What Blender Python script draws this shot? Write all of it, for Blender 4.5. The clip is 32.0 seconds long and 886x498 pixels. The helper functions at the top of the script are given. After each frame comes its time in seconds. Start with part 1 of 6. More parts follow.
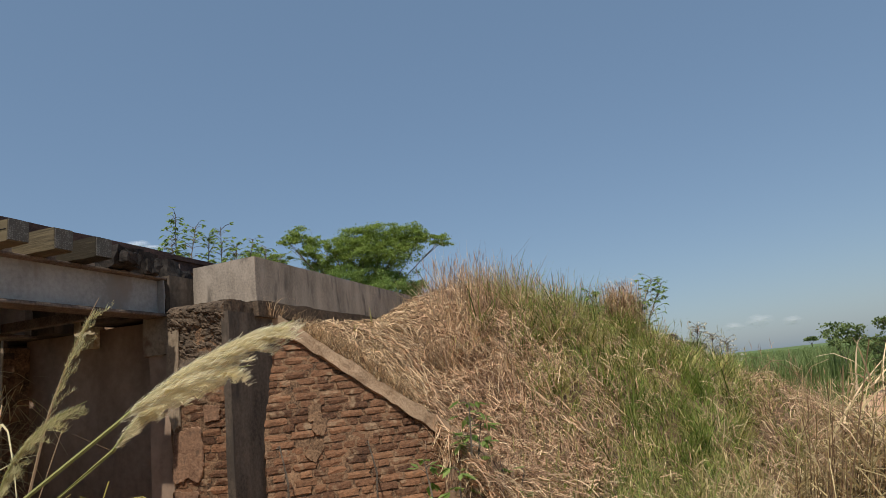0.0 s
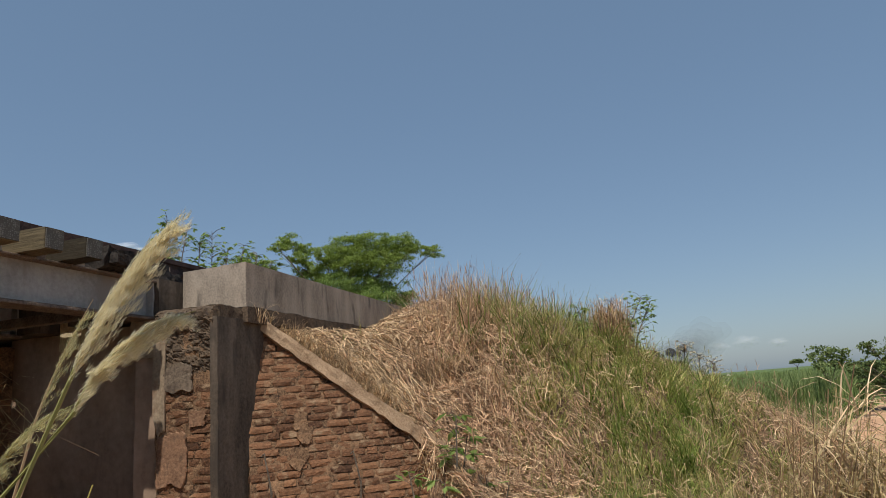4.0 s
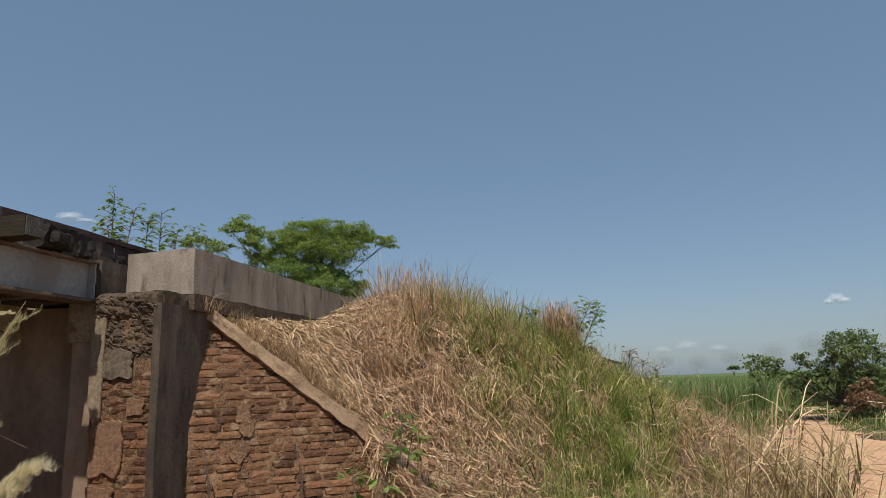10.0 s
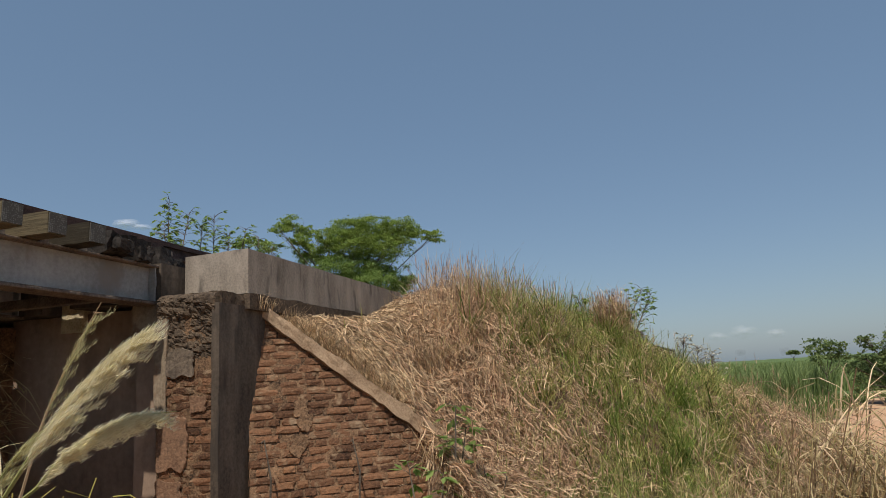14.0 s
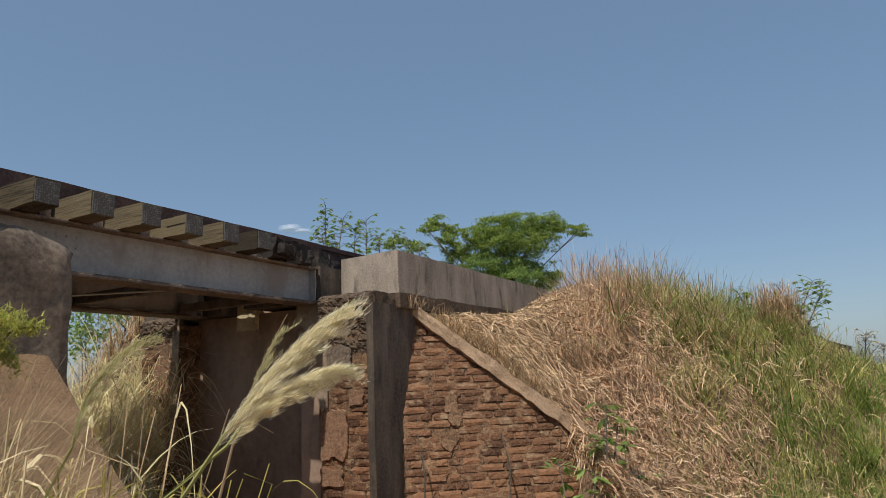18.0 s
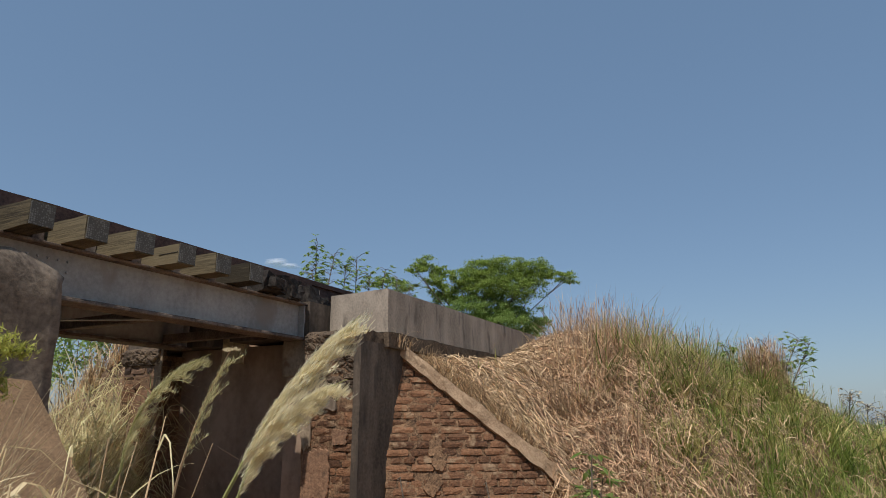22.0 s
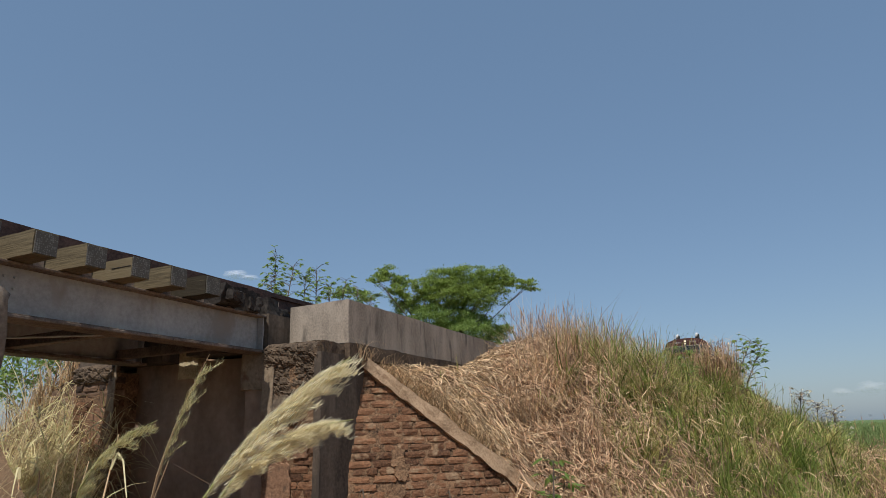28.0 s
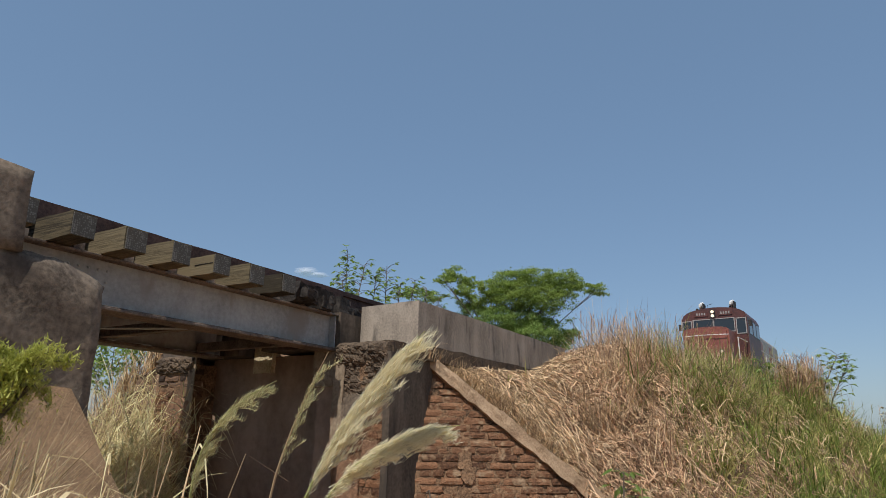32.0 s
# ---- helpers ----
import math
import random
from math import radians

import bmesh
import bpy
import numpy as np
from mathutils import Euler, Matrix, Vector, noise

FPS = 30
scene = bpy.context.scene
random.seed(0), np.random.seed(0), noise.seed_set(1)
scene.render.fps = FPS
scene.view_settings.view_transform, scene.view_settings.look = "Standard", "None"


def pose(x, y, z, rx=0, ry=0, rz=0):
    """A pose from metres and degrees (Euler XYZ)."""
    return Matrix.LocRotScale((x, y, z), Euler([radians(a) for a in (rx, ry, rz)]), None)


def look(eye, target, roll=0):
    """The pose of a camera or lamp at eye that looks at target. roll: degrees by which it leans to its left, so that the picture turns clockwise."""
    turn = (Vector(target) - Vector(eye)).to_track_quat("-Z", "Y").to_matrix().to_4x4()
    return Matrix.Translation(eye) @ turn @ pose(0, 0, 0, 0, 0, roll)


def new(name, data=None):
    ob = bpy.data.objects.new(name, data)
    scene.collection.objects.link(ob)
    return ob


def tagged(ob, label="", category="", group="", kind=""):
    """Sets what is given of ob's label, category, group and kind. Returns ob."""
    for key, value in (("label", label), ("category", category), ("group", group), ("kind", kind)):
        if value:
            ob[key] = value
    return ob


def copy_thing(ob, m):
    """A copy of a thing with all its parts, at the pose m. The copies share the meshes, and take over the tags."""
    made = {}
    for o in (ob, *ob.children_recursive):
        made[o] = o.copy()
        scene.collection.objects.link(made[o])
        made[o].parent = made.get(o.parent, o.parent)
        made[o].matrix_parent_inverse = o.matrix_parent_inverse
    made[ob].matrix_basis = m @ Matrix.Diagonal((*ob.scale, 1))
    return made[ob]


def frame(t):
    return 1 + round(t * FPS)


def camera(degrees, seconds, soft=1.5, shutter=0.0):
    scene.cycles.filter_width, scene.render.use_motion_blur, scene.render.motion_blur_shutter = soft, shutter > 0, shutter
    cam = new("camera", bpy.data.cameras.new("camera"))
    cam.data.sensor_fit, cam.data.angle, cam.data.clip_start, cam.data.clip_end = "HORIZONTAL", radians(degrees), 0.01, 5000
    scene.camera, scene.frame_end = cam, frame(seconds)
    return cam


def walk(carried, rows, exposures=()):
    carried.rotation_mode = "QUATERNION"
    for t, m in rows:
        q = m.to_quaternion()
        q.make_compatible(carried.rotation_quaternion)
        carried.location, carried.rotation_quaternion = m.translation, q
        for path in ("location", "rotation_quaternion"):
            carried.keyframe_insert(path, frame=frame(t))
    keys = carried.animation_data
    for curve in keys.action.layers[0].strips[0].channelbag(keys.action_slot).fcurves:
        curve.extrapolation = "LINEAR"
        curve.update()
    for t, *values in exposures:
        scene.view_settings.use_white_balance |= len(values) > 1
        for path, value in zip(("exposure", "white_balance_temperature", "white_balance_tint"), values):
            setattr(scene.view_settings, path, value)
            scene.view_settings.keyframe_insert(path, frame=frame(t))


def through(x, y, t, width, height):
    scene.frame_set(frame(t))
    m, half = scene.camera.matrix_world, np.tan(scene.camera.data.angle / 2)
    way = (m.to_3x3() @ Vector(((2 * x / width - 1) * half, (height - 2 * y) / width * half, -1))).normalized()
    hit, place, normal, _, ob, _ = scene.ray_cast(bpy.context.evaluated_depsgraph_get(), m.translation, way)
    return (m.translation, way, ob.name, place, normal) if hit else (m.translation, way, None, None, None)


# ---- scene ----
cam = camera(67.4, 32.0, soft=0.65)
# seconds, x, y, z, yaw, pitch, lean
ROWS = [
    (0, 0.038, 0.053, 1.736, -9.98, 11.50, -6.31),
    (0.5, 0.041, 0.058, 1.732, -9.87, 11.49, -6.44),
    (1, 0.045, 0.056, 1.727, -10.04, 11.20, -6.29),
    (1.5, 0.041, 0.048, 1.725, -10.76, 11.44, -6.14),
    (2, 0.033, 0.046, 1.732, -10.74, 11.87, -5.71),
    (2.5, 0.026, 0.047, 1.732, -10.81, 12.05, -5.23),
    (4.5, 0.024, 0.041, 1.739, -11.24, 12.47, -4.30),
    (5, 0.014, 0.047, 1.742, -12.85, 12.25, -4.00),
    (5.5, 0.034, 0.050, 1.753, -15.18, 12.55, -3.39),
    (6, 0.048, 0.047, 1.763, -16.52, 11.46, -4.00),
    (6.5, 0.050, 0.043, 1.790, -15.46, 11.40, -2.75),
    (7, 0.032, 0.038, 1.797, -13.76, 12.14, -0.53),
    (7.5, 0.026, 0.053, 1.802, -13.61, 14.03, -1.97),
    (8, 0.032, 0.060, 1.805, -16.43, 12.76, -1.48),
    (8.5, 0.020, 0.061, 1.800, -16.55, 12.47, -2.49),
    (9, 0.008, 0.066, 1.799, -14.43, 10.28, -2.24),
    (9.5, 0.015, 0.066, 1.807, -15.36, 11.47, -1.68),
    (10, 0.024, 0.061, 1.808, -14.80, 11.42, -2.05),
    (10.5, 0.041, 0.058, 1.812, -15.40, 10.71, -3.00),
    (11, 0.023, 0.050, 1.807, -16.60, 11.53, -2.01),
    (11.5, 0.021, 0.049, 1.805, -17.75, 12.84, -2.00),
    (12, 0.006, 0.046, 1.816, -15.97, 13.32, -2.12),
    (12.5, 0.011, 0.051, 1.812, -16.08, 12.88, -2.11),
    (13, 0.010, 0.051, 1.801, -15.93, 12.17, -1.60),
    (13.5, 0.004, 0.047, 1.799, -12.90, 11.52, -2.46),
    (15.5, 0.023, 0.045, 1.816, -7.16, 10.01, -4.30),
    (16, 0.032, 0.045, 1.826, -3.09, 9.94, -4.84),
    (16.5, 0.021, 0.030, 1.800, -0.45, 10.77, -3.98),
    (17, 0.020, 0.011, 1.788, 4.77, 10.84, -3.57),
    (17.5, 0.025, -0.004, 1.797, 4.37, 11.00, -2.93),
    (18, 0.022, 0.012, 1.807, 2.01, 11.33, -2.56),
    (18.5, 0.018, 0.002, 1.809, 0.83, 12.00, -1.80),
    (19, -0.003, -0.008, 1.803, 0.00, 12.69, -1.26),
    (19.5, -0.000, -0.016, 1.810, -1.01, 15.20, 0.34),
    (20, -0.009, -0.020, 1.801, -1.59, 15.67, 0.14),
    (20.5, -0.014, -0.010, 1.803, -0.39, 15.15, 0.43),
    (21, -0.012, -0.007, 1.806, 0.41, 14.88, -0.12),
    (21.5, -0.021, -0.003, 1.807, 0.47, 14.87, -0.06),
    (22, -0.018, 0.003, 1.804, 0.81, 14.87, -0.25),
    (22.5, -0.025, 0.007, 1.809, 0.53, 14.82, 0.09),
    (23, -0.023, 0.010, 1.804, 0.92, 14.99, -0.16),
    (23.5, -0.014, 0.003, 1.801, 1.53, 15.34, -0.09),
    (24, -0.013, 0.000, 1.803, 2.04, 15.36, -0.17),
    (24.5, -0.018, 0.007, 1.806, 1.98, 14.87, 0.21),
    (26.5, -0.008, -0.037, 1.793, 3.31, 15.64, 0.27),
    (27, 0.009, -0.010, 1.780, 1.33, 15.62, -0.55),
    (27.5, 0.017, -0.010, 1.786, -1.65, 15.35, -2.44),
    (28, -0.002, -0.011, 1.802, -2.62, 15.58, -1.95),
    (28.5, -0.012, -0.011, 1.793, -1.34, 15.54, -1.58),
    (29, -0.024, -0.015, 1.791, -0.12, 15.56, -0.60),
    (29.5, -0.029, -0.008, 1.784, 0.92, 15.72, 0.09),
    (30, -0.042, -0.002, 1.795, 1.93, 15.59, 0.86),
    (30.5, -0.039, -0.014, 1.814, 2.73, 15.34, 0.93),
    (31, -0.031, -0.006, 1.800, 3.58, 15.53, 0.38),
    (31.5, -0.022, -0.004, 1.802, 3.09, 15.66, -0.01),
    (32, -0.040, 0.001, 1.819, 3.33, 15.74, 0.84),
]
walk(cam, [(t, pose(x, y, z, 90 + pitch, 0, yaw) @ pose(0, 0, 0, 0, 0, lean)) for t, x, y, z, yaw, pitch, lean in ROWS],
     exposures=((0, 0.02, 6550, 10), (3, 0.0, 6550, 10), (6, -0.05, 6550, 10), (10, -0.06, 6550, 10), (11, -0.01, 6550, 10), (12, -0.14, 6550, 10), (13, -0.15, 6550, 10), (16, 0.05, 6500, 10), (19, 0.08, 6450, 10), (20, 0.0, 6400, 10), (24, 0.0, 6330, 10), (28, 0.02, 6330, 10), (32, 0.10, 6330, 10)))

# ---------------------------------------------------------------- light
SUN_EL, SUN_AZ = 59.0, 199.0      # compass of the sun, clockwise from +y
world = bpy.data.worlds.new("sky")
scene.world = world
world.use_nodes = True
wn, wl = world.node_tree.nodes, world.node_tree.links
wn.clear()
w_out = wn.new("ShaderNodeOutputWorld")
w_bg = wn.new("ShaderNodeBackground")
w_sky = wn.new("ShaderNodeTexSky")
w_sky.sky_type = "NISHITA"
w_sky.sun_disc = False
w_sky.sun_elevation = radians(SUN_EL)
w_sky.sun_rotation = radians(SUN_AZ)
w_sky.air_density, w_sky.dust_density, w_sky.ozone_density = 1.0, 1.0, 1.0
w_bg.inputs["Strength"].default_value = 0.103
w_mix = wn.new("ShaderNodeMix")
w_mix.data_type = "RGBA"
w_mix.inputs["Factor"].default_value = 0.48
w_mix.inputs["B"].default_value = (1.74, 2.83, 4.28, 1)          # thin even haze
wl.new(w_sky.outputs["Color"], w_mix.inputs["A"])
wl.new(w_mix.outputs["Result"], w_bg.inputs["Color"])
wl.new(w_bg.outputs["Background"], w_out.inputs["Surface"])

sun_data = bpy.data.lights.new("sun", "SUN")
sun_data.energy, sun_data.angle, sun_data.color = 4.0, radians(0.6), (1.0, 0.95, 0.87)
sun = new("sun", sun_data)
az, el = radians(SUN_AZ), radians(SUN_EL)
to_sun = Vector((math.sin(az) * math.cos(el), math.cos(az) * math.cos(el), math.sin(el)))
sun.matrix_world = look(to_sun * 60, (0, 0, 0))

# ---------------------------------------------------------------- the plan
# The track runs along TV; s is measured along it, n to its left, from the outer corner of the far kerb.
TRACK = radians(27.04)
O = Vector((-0.567, 5.601, 0))
TV = Vector((math.sin(TRACK), math.cos(TRACK), 0))
NV = Vector((-math.cos(TRACK), math.sin(TRACK), 0))
ALONG = Matrix(((TV.x, NV.x, 0, O.x), (TV.y, NV.y, 0, O.y), (0, 0, 1, 0), (0, 0, 0, 1)))   # (s, n, z) to the world


def at(s, n, z=0.0):
    return O + TV * s + NV * n + Vector((0, 0, z))


# ---------------------------------------------------------------- materials
def material(name, base, rough=0.9, metal=0.0):
    m = bpy.data.materials.new(name)
    m.use_nodes = True
    bsdf = m.node_tree.nodes["Principled BSDF"]
    bsdf.inputs["Base Color"].default_value = (*base, 1)
    bsdf.inputs["Roughness"].default_value = rough
    bsdf.inputs["Metallic"].default_value = metal
    return m, m.node_tree.nodes, m.node_tree.links, bsdf


def mottled(name, dark, light, scale=3.0, fine=40.0, rough=0.92, bump=0.4, metal=0.0, spread=(0.37, 0.63), third=None, depth=0.01, random_by=None, streak=None, spec=0.3, grain=False, fine_w=0.5, placed=False, each=0.55):
    """Two colours mixed by noise at two scales, with relief; a third colour in sparse stains."""
    m, nd, ln, bsdf = material(name, light, rough, metal)
    bsdf.inputs["Specular IOR Level"].default_value = spec
    co = nd.new("ShaderNodeTexCoord")
    src = flat = co.outputs["Object"]
    if placed:                      # pieces that share a mesh: the pattern runs on over the whole wall
        src = flat = nd.new("ShaderNodeNewGeometry").outputs["Position"]
    if streak:
        mp = nd.new("ShaderNodeMapping")
        mp.inputs["Scale"].default_value = streak
        ln.new(src, mp.inputs["Vector"])
        src = mp.outputs["Vector"]
    a = nd.new("ShaderNodeTexNoise")
    a.inputs["Scale"].default_value, a.inputs["Detail"].default_value, a.inputs["Roughness"].default_value = scale, 6, 0.6
    b = nd.new("ShaderNodeTexNoise")
    b.inputs["Scale"].default_value, b.inputs["Detail"].default_value, b.inputs["Roughness"].default_value = fine, 5, 0.65
    ln.new(src, a.inputs["Vector"])
    ln.new(src if grain else flat, b.inputs["Vector"])
    mix = nd.new("ShaderNodeMath")
    mix.operation = "MULTIPLY_ADD"
    mix.inputs[1].default_value = fine_w
    add = nd.new("ShaderNodeMath")
    add.operation = "MULTIPLY"
    add.inputs[1].default_value = 1 - fine_w
    ln.new(a.outputs["Fac"], add.inputs[0])
    ln.new(b.outputs["Fac"], mix.inputs[0])
    ln.new(add.outputs[0], mix.inputs[2])
    fac = mix.outputs[0]
    if random_by:
        info = nd.new("ShaderNodeObjectInfo") if random_by == "object" else nd.new("ShaderNodeNewGeometry")
        out = info.outputs["Random"] if random_by == "object" else info.outputs["Random Per Island"]
        sh = nd.new("ShaderNodeMath")
        sh.operation = "MULTIPLY_ADD"
        sh.inputs[1].default_value, sh.inputs[2].default_value = each, -each / 2
        ln.new(out, sh.inputs[0])
        plus = nd.new("ShaderNodeMath")
        ln.new(sh.outputs[0], plus.inputs[0])
        ln.new(fac, plus.inputs[1])
        fac = plus.outputs[0]
    ramp = nd.new("ShaderNodeValToRGB")
    ramp.color_ramp.elements[0].position, ramp.color_ramp.elements[1].position = spread
    ramp.color_ramp.elements[0].color, ramp.color_ramp.elements[1].color = (*dark, 1), (*light, 1)
    ln.new(fac, ramp.inputs["Fac"])
    colour = ramp.outputs["Color"]
    if third:
        c = nd.new("ShaderNodeTexNoise")
        c.inputs["Scale"].default_value, c.inputs["Detail"].default_value = scale * 2.3, 8
        ln.new(src, c.inputs["Vector"])
        r2 = nd.new("ShaderNodeValToRGB")
        r2.color_ramp.elements[0].position, r2.color_ramp.elements[1].position = 0.55, 0.68
        ln.new(c.outputs["Fac"], r2.inputs["Fac"])
        mx = nd.new("ShaderNodeMix")
        mx.data_type = "RGBA"
        ln.new(r2.outputs["Color"], mx.inputs["Factor"])
        ln.new(colour, mx.inputs["A"])
        mx.inputs["B"].default_value = (*third, 1)
        colour = mx.outputs["Result"]
    ln.new(colour, bsdf.inputs["Base Color"])
    if bump:
        bp = nd.new("ShaderNodeBump")
        bp.inputs["Strength"].default_value, bp.inputs["Distance"].default_value = bump, depth
        ln.new(fac, bp.inputs["Height"])
        ln.new(bp.outputs["Normal"], bsdf.inputs["Normal"])
    return m


def leafy(name, dark, light, through=0.35, rough=0.6):
    """Leaf or blade: a colour of its own for each piece, and some light passing through."""
    m, nd, ln, bsdf = material(name, light, rough)
    bsdf.inputs["Specular IOR Level"].default_value = 0.25
    geo = nd.new("ShaderNodeNewGeometry")
    ramp = nd.new("ShaderNodeValToRGB")
    ramp.color_ramp.elements[0].color, ramp.color_ramp.elements[1].color = (*dark, 1), (*light, 1)
    ln.new(geo.outputs["Random Per Island"], ramp.inputs["Fac"])
    ln.new(ramp.outputs["Color"], bsdf.inputs["Base Color"])
    tr = nd.new("ShaderNodeBsdfTranslucent")
    ln.new(ramp.outputs["Color"], tr.inputs["Color"])
    mx = nd.new("ShaderNodeMixShader")
    mx.inputs["Fac"].default_value = through
    ln.new(bsdf.outputs["BSDF"], mx.inputs[1])
    ln.new(tr.outputs["BSDF"], mx.inputs[2])
    ln.new(mx.outputs["Shader"], nd["Material Output"].inputs["Surface"])
    return m


CONCRETE = mottled("weathered_concrete", (0.15, 0.122, 0.096), (0.385, 0.318, 0.252), 1.9, 55, third=(0.115, 0.097, 0.08), streak=(1.8, 1.8, 0.6), fine_w=0.38, spread=(0.35, 0.58))
# dark copy of the stained concrete, with the shade put into its colour
CONCRETE_SHADED = mottled("shaded_stained_concrete", (0.05, 0.043, 0.037), (0.17, 0.145, 0.12), 2.2, 40, third=(0.06, 0.05, 0.045), streak=(2, 2, 0.4))
ABUT = mottled("brown_stained_concrete", (0.068, 0.050, 0.036), (0.255, 0.195, 0.142), 2.2, 34, third=(0.075, 0.055, 0.042), bump=0.9, fine_w=0.5)
# darker than the other render: the shade of these faces is in the colour
SHADE_RENDER = mottled("shade_toned_render", (0.042, 0.032, 0.024), (0.15, 0.115, 0.086), 2.2, 40, third=(0.055, 0.043, 0.034), streak=(2, 2, 0.4), fine_w=0.3)
PLASTER = mottled("old_plaster", (0.16, 0.115, 0.075), (0.36, 0.28, 0.195), 2.8, 30, third=(0.20, 0.12, 0.075))
# brown plaster with faint upright streaks
PLASTER_DARK = mottled("brown_plaster", (0.19, 0.128, 0.089), (0.40, 0.282, 0.203), 1.3, 14, streak=(1.4, 1.4, 0.6), fine_w=0.3, bump=0.3)
MORTAR = mottled("mortar", (0.036, 0.021, 0.013), (0.33, 0.195, 0.108), 6, 60, bump=1.0, depth=0.02)
BRICK = mottled("red_brick", (0.045, 0.022, 0.013), (0.30, 0.150, 0.078), 5, 48, random_by="object", spread=(0.25, 0.76), bump=1.0, third=(0.30, 0.20, 0.12), fine_w=0.62, depth=0.022, placed=True, each=0.30)
BRICK_CLEAN = mottled("clean_orange_brick", (0.085, 0.042, 0.022), (0.36, 0.185, 0.095), 5, 48, random_by="object", spread=(0.24, 0.78), bump=1.0, third=(0.20, 0.115, 0.065), fine_w=0.6, depth=0.02, placed=True, each=0.32)
BRICK_DARK = mottled("dark_brick", (0.045, 0.028, 0.02), (0.20, 0.12, 0.075), 9, 50, random_by="object", spread=(0.3, 0.72), bump=0.9, placed=True)
RUBBLE = mottled("dark_rubble", (0.036, 0.025, 0.017), (0.165, 0.115, 0.075), 9, 60, bump=0.9, third=(0.05, 0.034, 0.024))
# pale beyond the other masonry: sunlight on the block is put into the colour
SUNLIT_STONE = mottled("sunlit_stone", (0.34, 0.27, 0.16), (0.66, 0.56, 0.38), 8, 50, bump=0.8)
PLASTER_PINK = mottled("pink_plaster", (0.12, 0.065, 0.040), (0.33, 0.19, 0.112), 7, 45, third=(0.13, 0.08, 0.052), bump=0.8, depth=0.015)
GRANULAR = mottled("granular_render", (0.095, 0.056, 0.030), (0.29, 0.18, 0.098), 4, 90, bump=1.0, fine_w=0.65)
COPING = mottled("tan_coping", (0.20, 0.128, 0.076), (0.47, 0.33, 0.21), 5, 70, bump=0.8, fine_w=0.5)
STEEL = mottled("painted_steel", (0.23, 0.225, 0.215), (0.40, 0.395, 0.38), 2.2, 30, rough=0.55, bump=0.15, third=(0.24, 0.21, 0.185), streak=(1, 1, 0.5), fine_w=0.4)
RUST = mottled("rusty_steel", (0.07, 0.052, 0.041), (0.245, 0.188, 0.148), 8, 60, rough=0.8, metal=0.2)
RAIL = mottled("dark_rail_steel", (0.035, 0.021, 0.018), (0.115, 0.068, 0.056), 8, 60, rough=0.7, metal=0.4)
TIMBER = mottled("sawn_timber", (0.035, 0.027, 0.016), (0.155, 0.12, 0.068), 3, 14, streak=(9, 0.4, 9), random_by="object", bump=0.6, grain=True)
CHARRED = mottled("charred_timber", (0.012, 0.010, 0.009), (0.055, 0.045, 0.038), 12, 60, bump=1.0)
PLATE, _n, _l, _g = material("galvanised_nail_plate", (0.15, 0.15, 0.15), 0.75)
_vo, _tc, _rp = _n.new("ShaderNodeTexVoronoi"), _n.new("ShaderNodeTexCoord"), _n.new("ShaderNodeValToRGB")
_vo.inputs["Scale"].default_value, _vo.inputs["Randomness"].default_value = 88, 0.55
_rp.color_ramp.elements[0].color, _rp.color_ramp.elements[1].color = (0.17, 0.16, 0.14, 1), (0.07, 0.062, 0.05, 1)
_rp.color_ramp.elements[0].position, _rp.color_ramp.elements[1].position = 0.58, 0.95
_l.new(_tc.outputs["Object"], _vo.inputs["Vector"])
_nz, _ad = _n.new("ShaderNodeTexNoise"), _n.new("ShaderNodeMath")
_nz.inputs["Scale"].default_value, _nz.inputs["Detail"].default_value = 24, 5
_ad.operation, _ad.inputs[1].default_value = "MULTIPLY_ADD", 0.9
_l.new(_tc.outputs["Object"], _nz.inputs["Vector"])
_l.new(_nz.outputs["Fac"], _ad.inputs[0])
_l.new(_vo.outputs["Distance"], _ad.inputs[2])
_l.new(_ad.outputs[0], _rp.inputs["Fac"])
_l.new(_rp.outputs["Color"], _g.inputs["Base Color"])
SOIL = mottled("dry_soil", (0.08, 0.048, 0.028), (0.22, 0.14, 0.085), 1.5, 20)
SAND = mottled("orange_sand", (0.46, 0.26, 0.14), (0.66, 0.40, 0.24), 0.35, 6, bump=0.5, third=(0.52, 0.30, 0.17))
FIELD = mottled("crop_ground", (0.07, 0.11, 0.03), (0.15, 0.21, 0.065), 0.05, 2)
STRAW = leafy("straw", (0.16, 0.095, 0.05), (1.0, 0.755, 0.47), 0.3)
RUSSET = leafy("russet_grass", (0.11, 0.058, 0.034), (0.84, 0.545, 0.335), 0.3)
WEATHERED = leafy("weathered_straw", (0.085, 0.058, 0.042), (0.46, 0.34, 0.25), 0.25)
GREEN = leafy("green_grass", (0.18, 0.165, 0.04), (0.72, 0.66, 0.26), 0.45)
GREEN_DEEP = leafy("lush_grass", (0.07, 0.115, 0.02), (0.42, 0.50, 0.13), 0.45)
GREEN_LOW = leafy("roadside_green", (0.07, 0.13, 0.025), (0.20, 0.27, 0.07), 0.35)
REED_LEAF = leafy("reed_leaf", (0.50, 0.44, 0.20), (0.92, 0.84, 0.50), 0.45)
REED_STEM = leafy("pale_reed_stem", (0.42, 0.32, 0.16), (0.90, 0.74, 0.46), 0.3)
LEAF = leafy("tree_leaf", (0.13, 0.19, 0.035), (0.40, 0.50, 0.13), 0.55)
LEAF_BRIGHT = leafy("bright_leaf", (0.11, 0.19, 0.035), (0.37, 0.48, 0.15), 0.5)
LEAF_DARK = leafy("dark_leaf", (0.08, 0.12, 0.04), (0.28, 0.345, 0.13), 0.42)
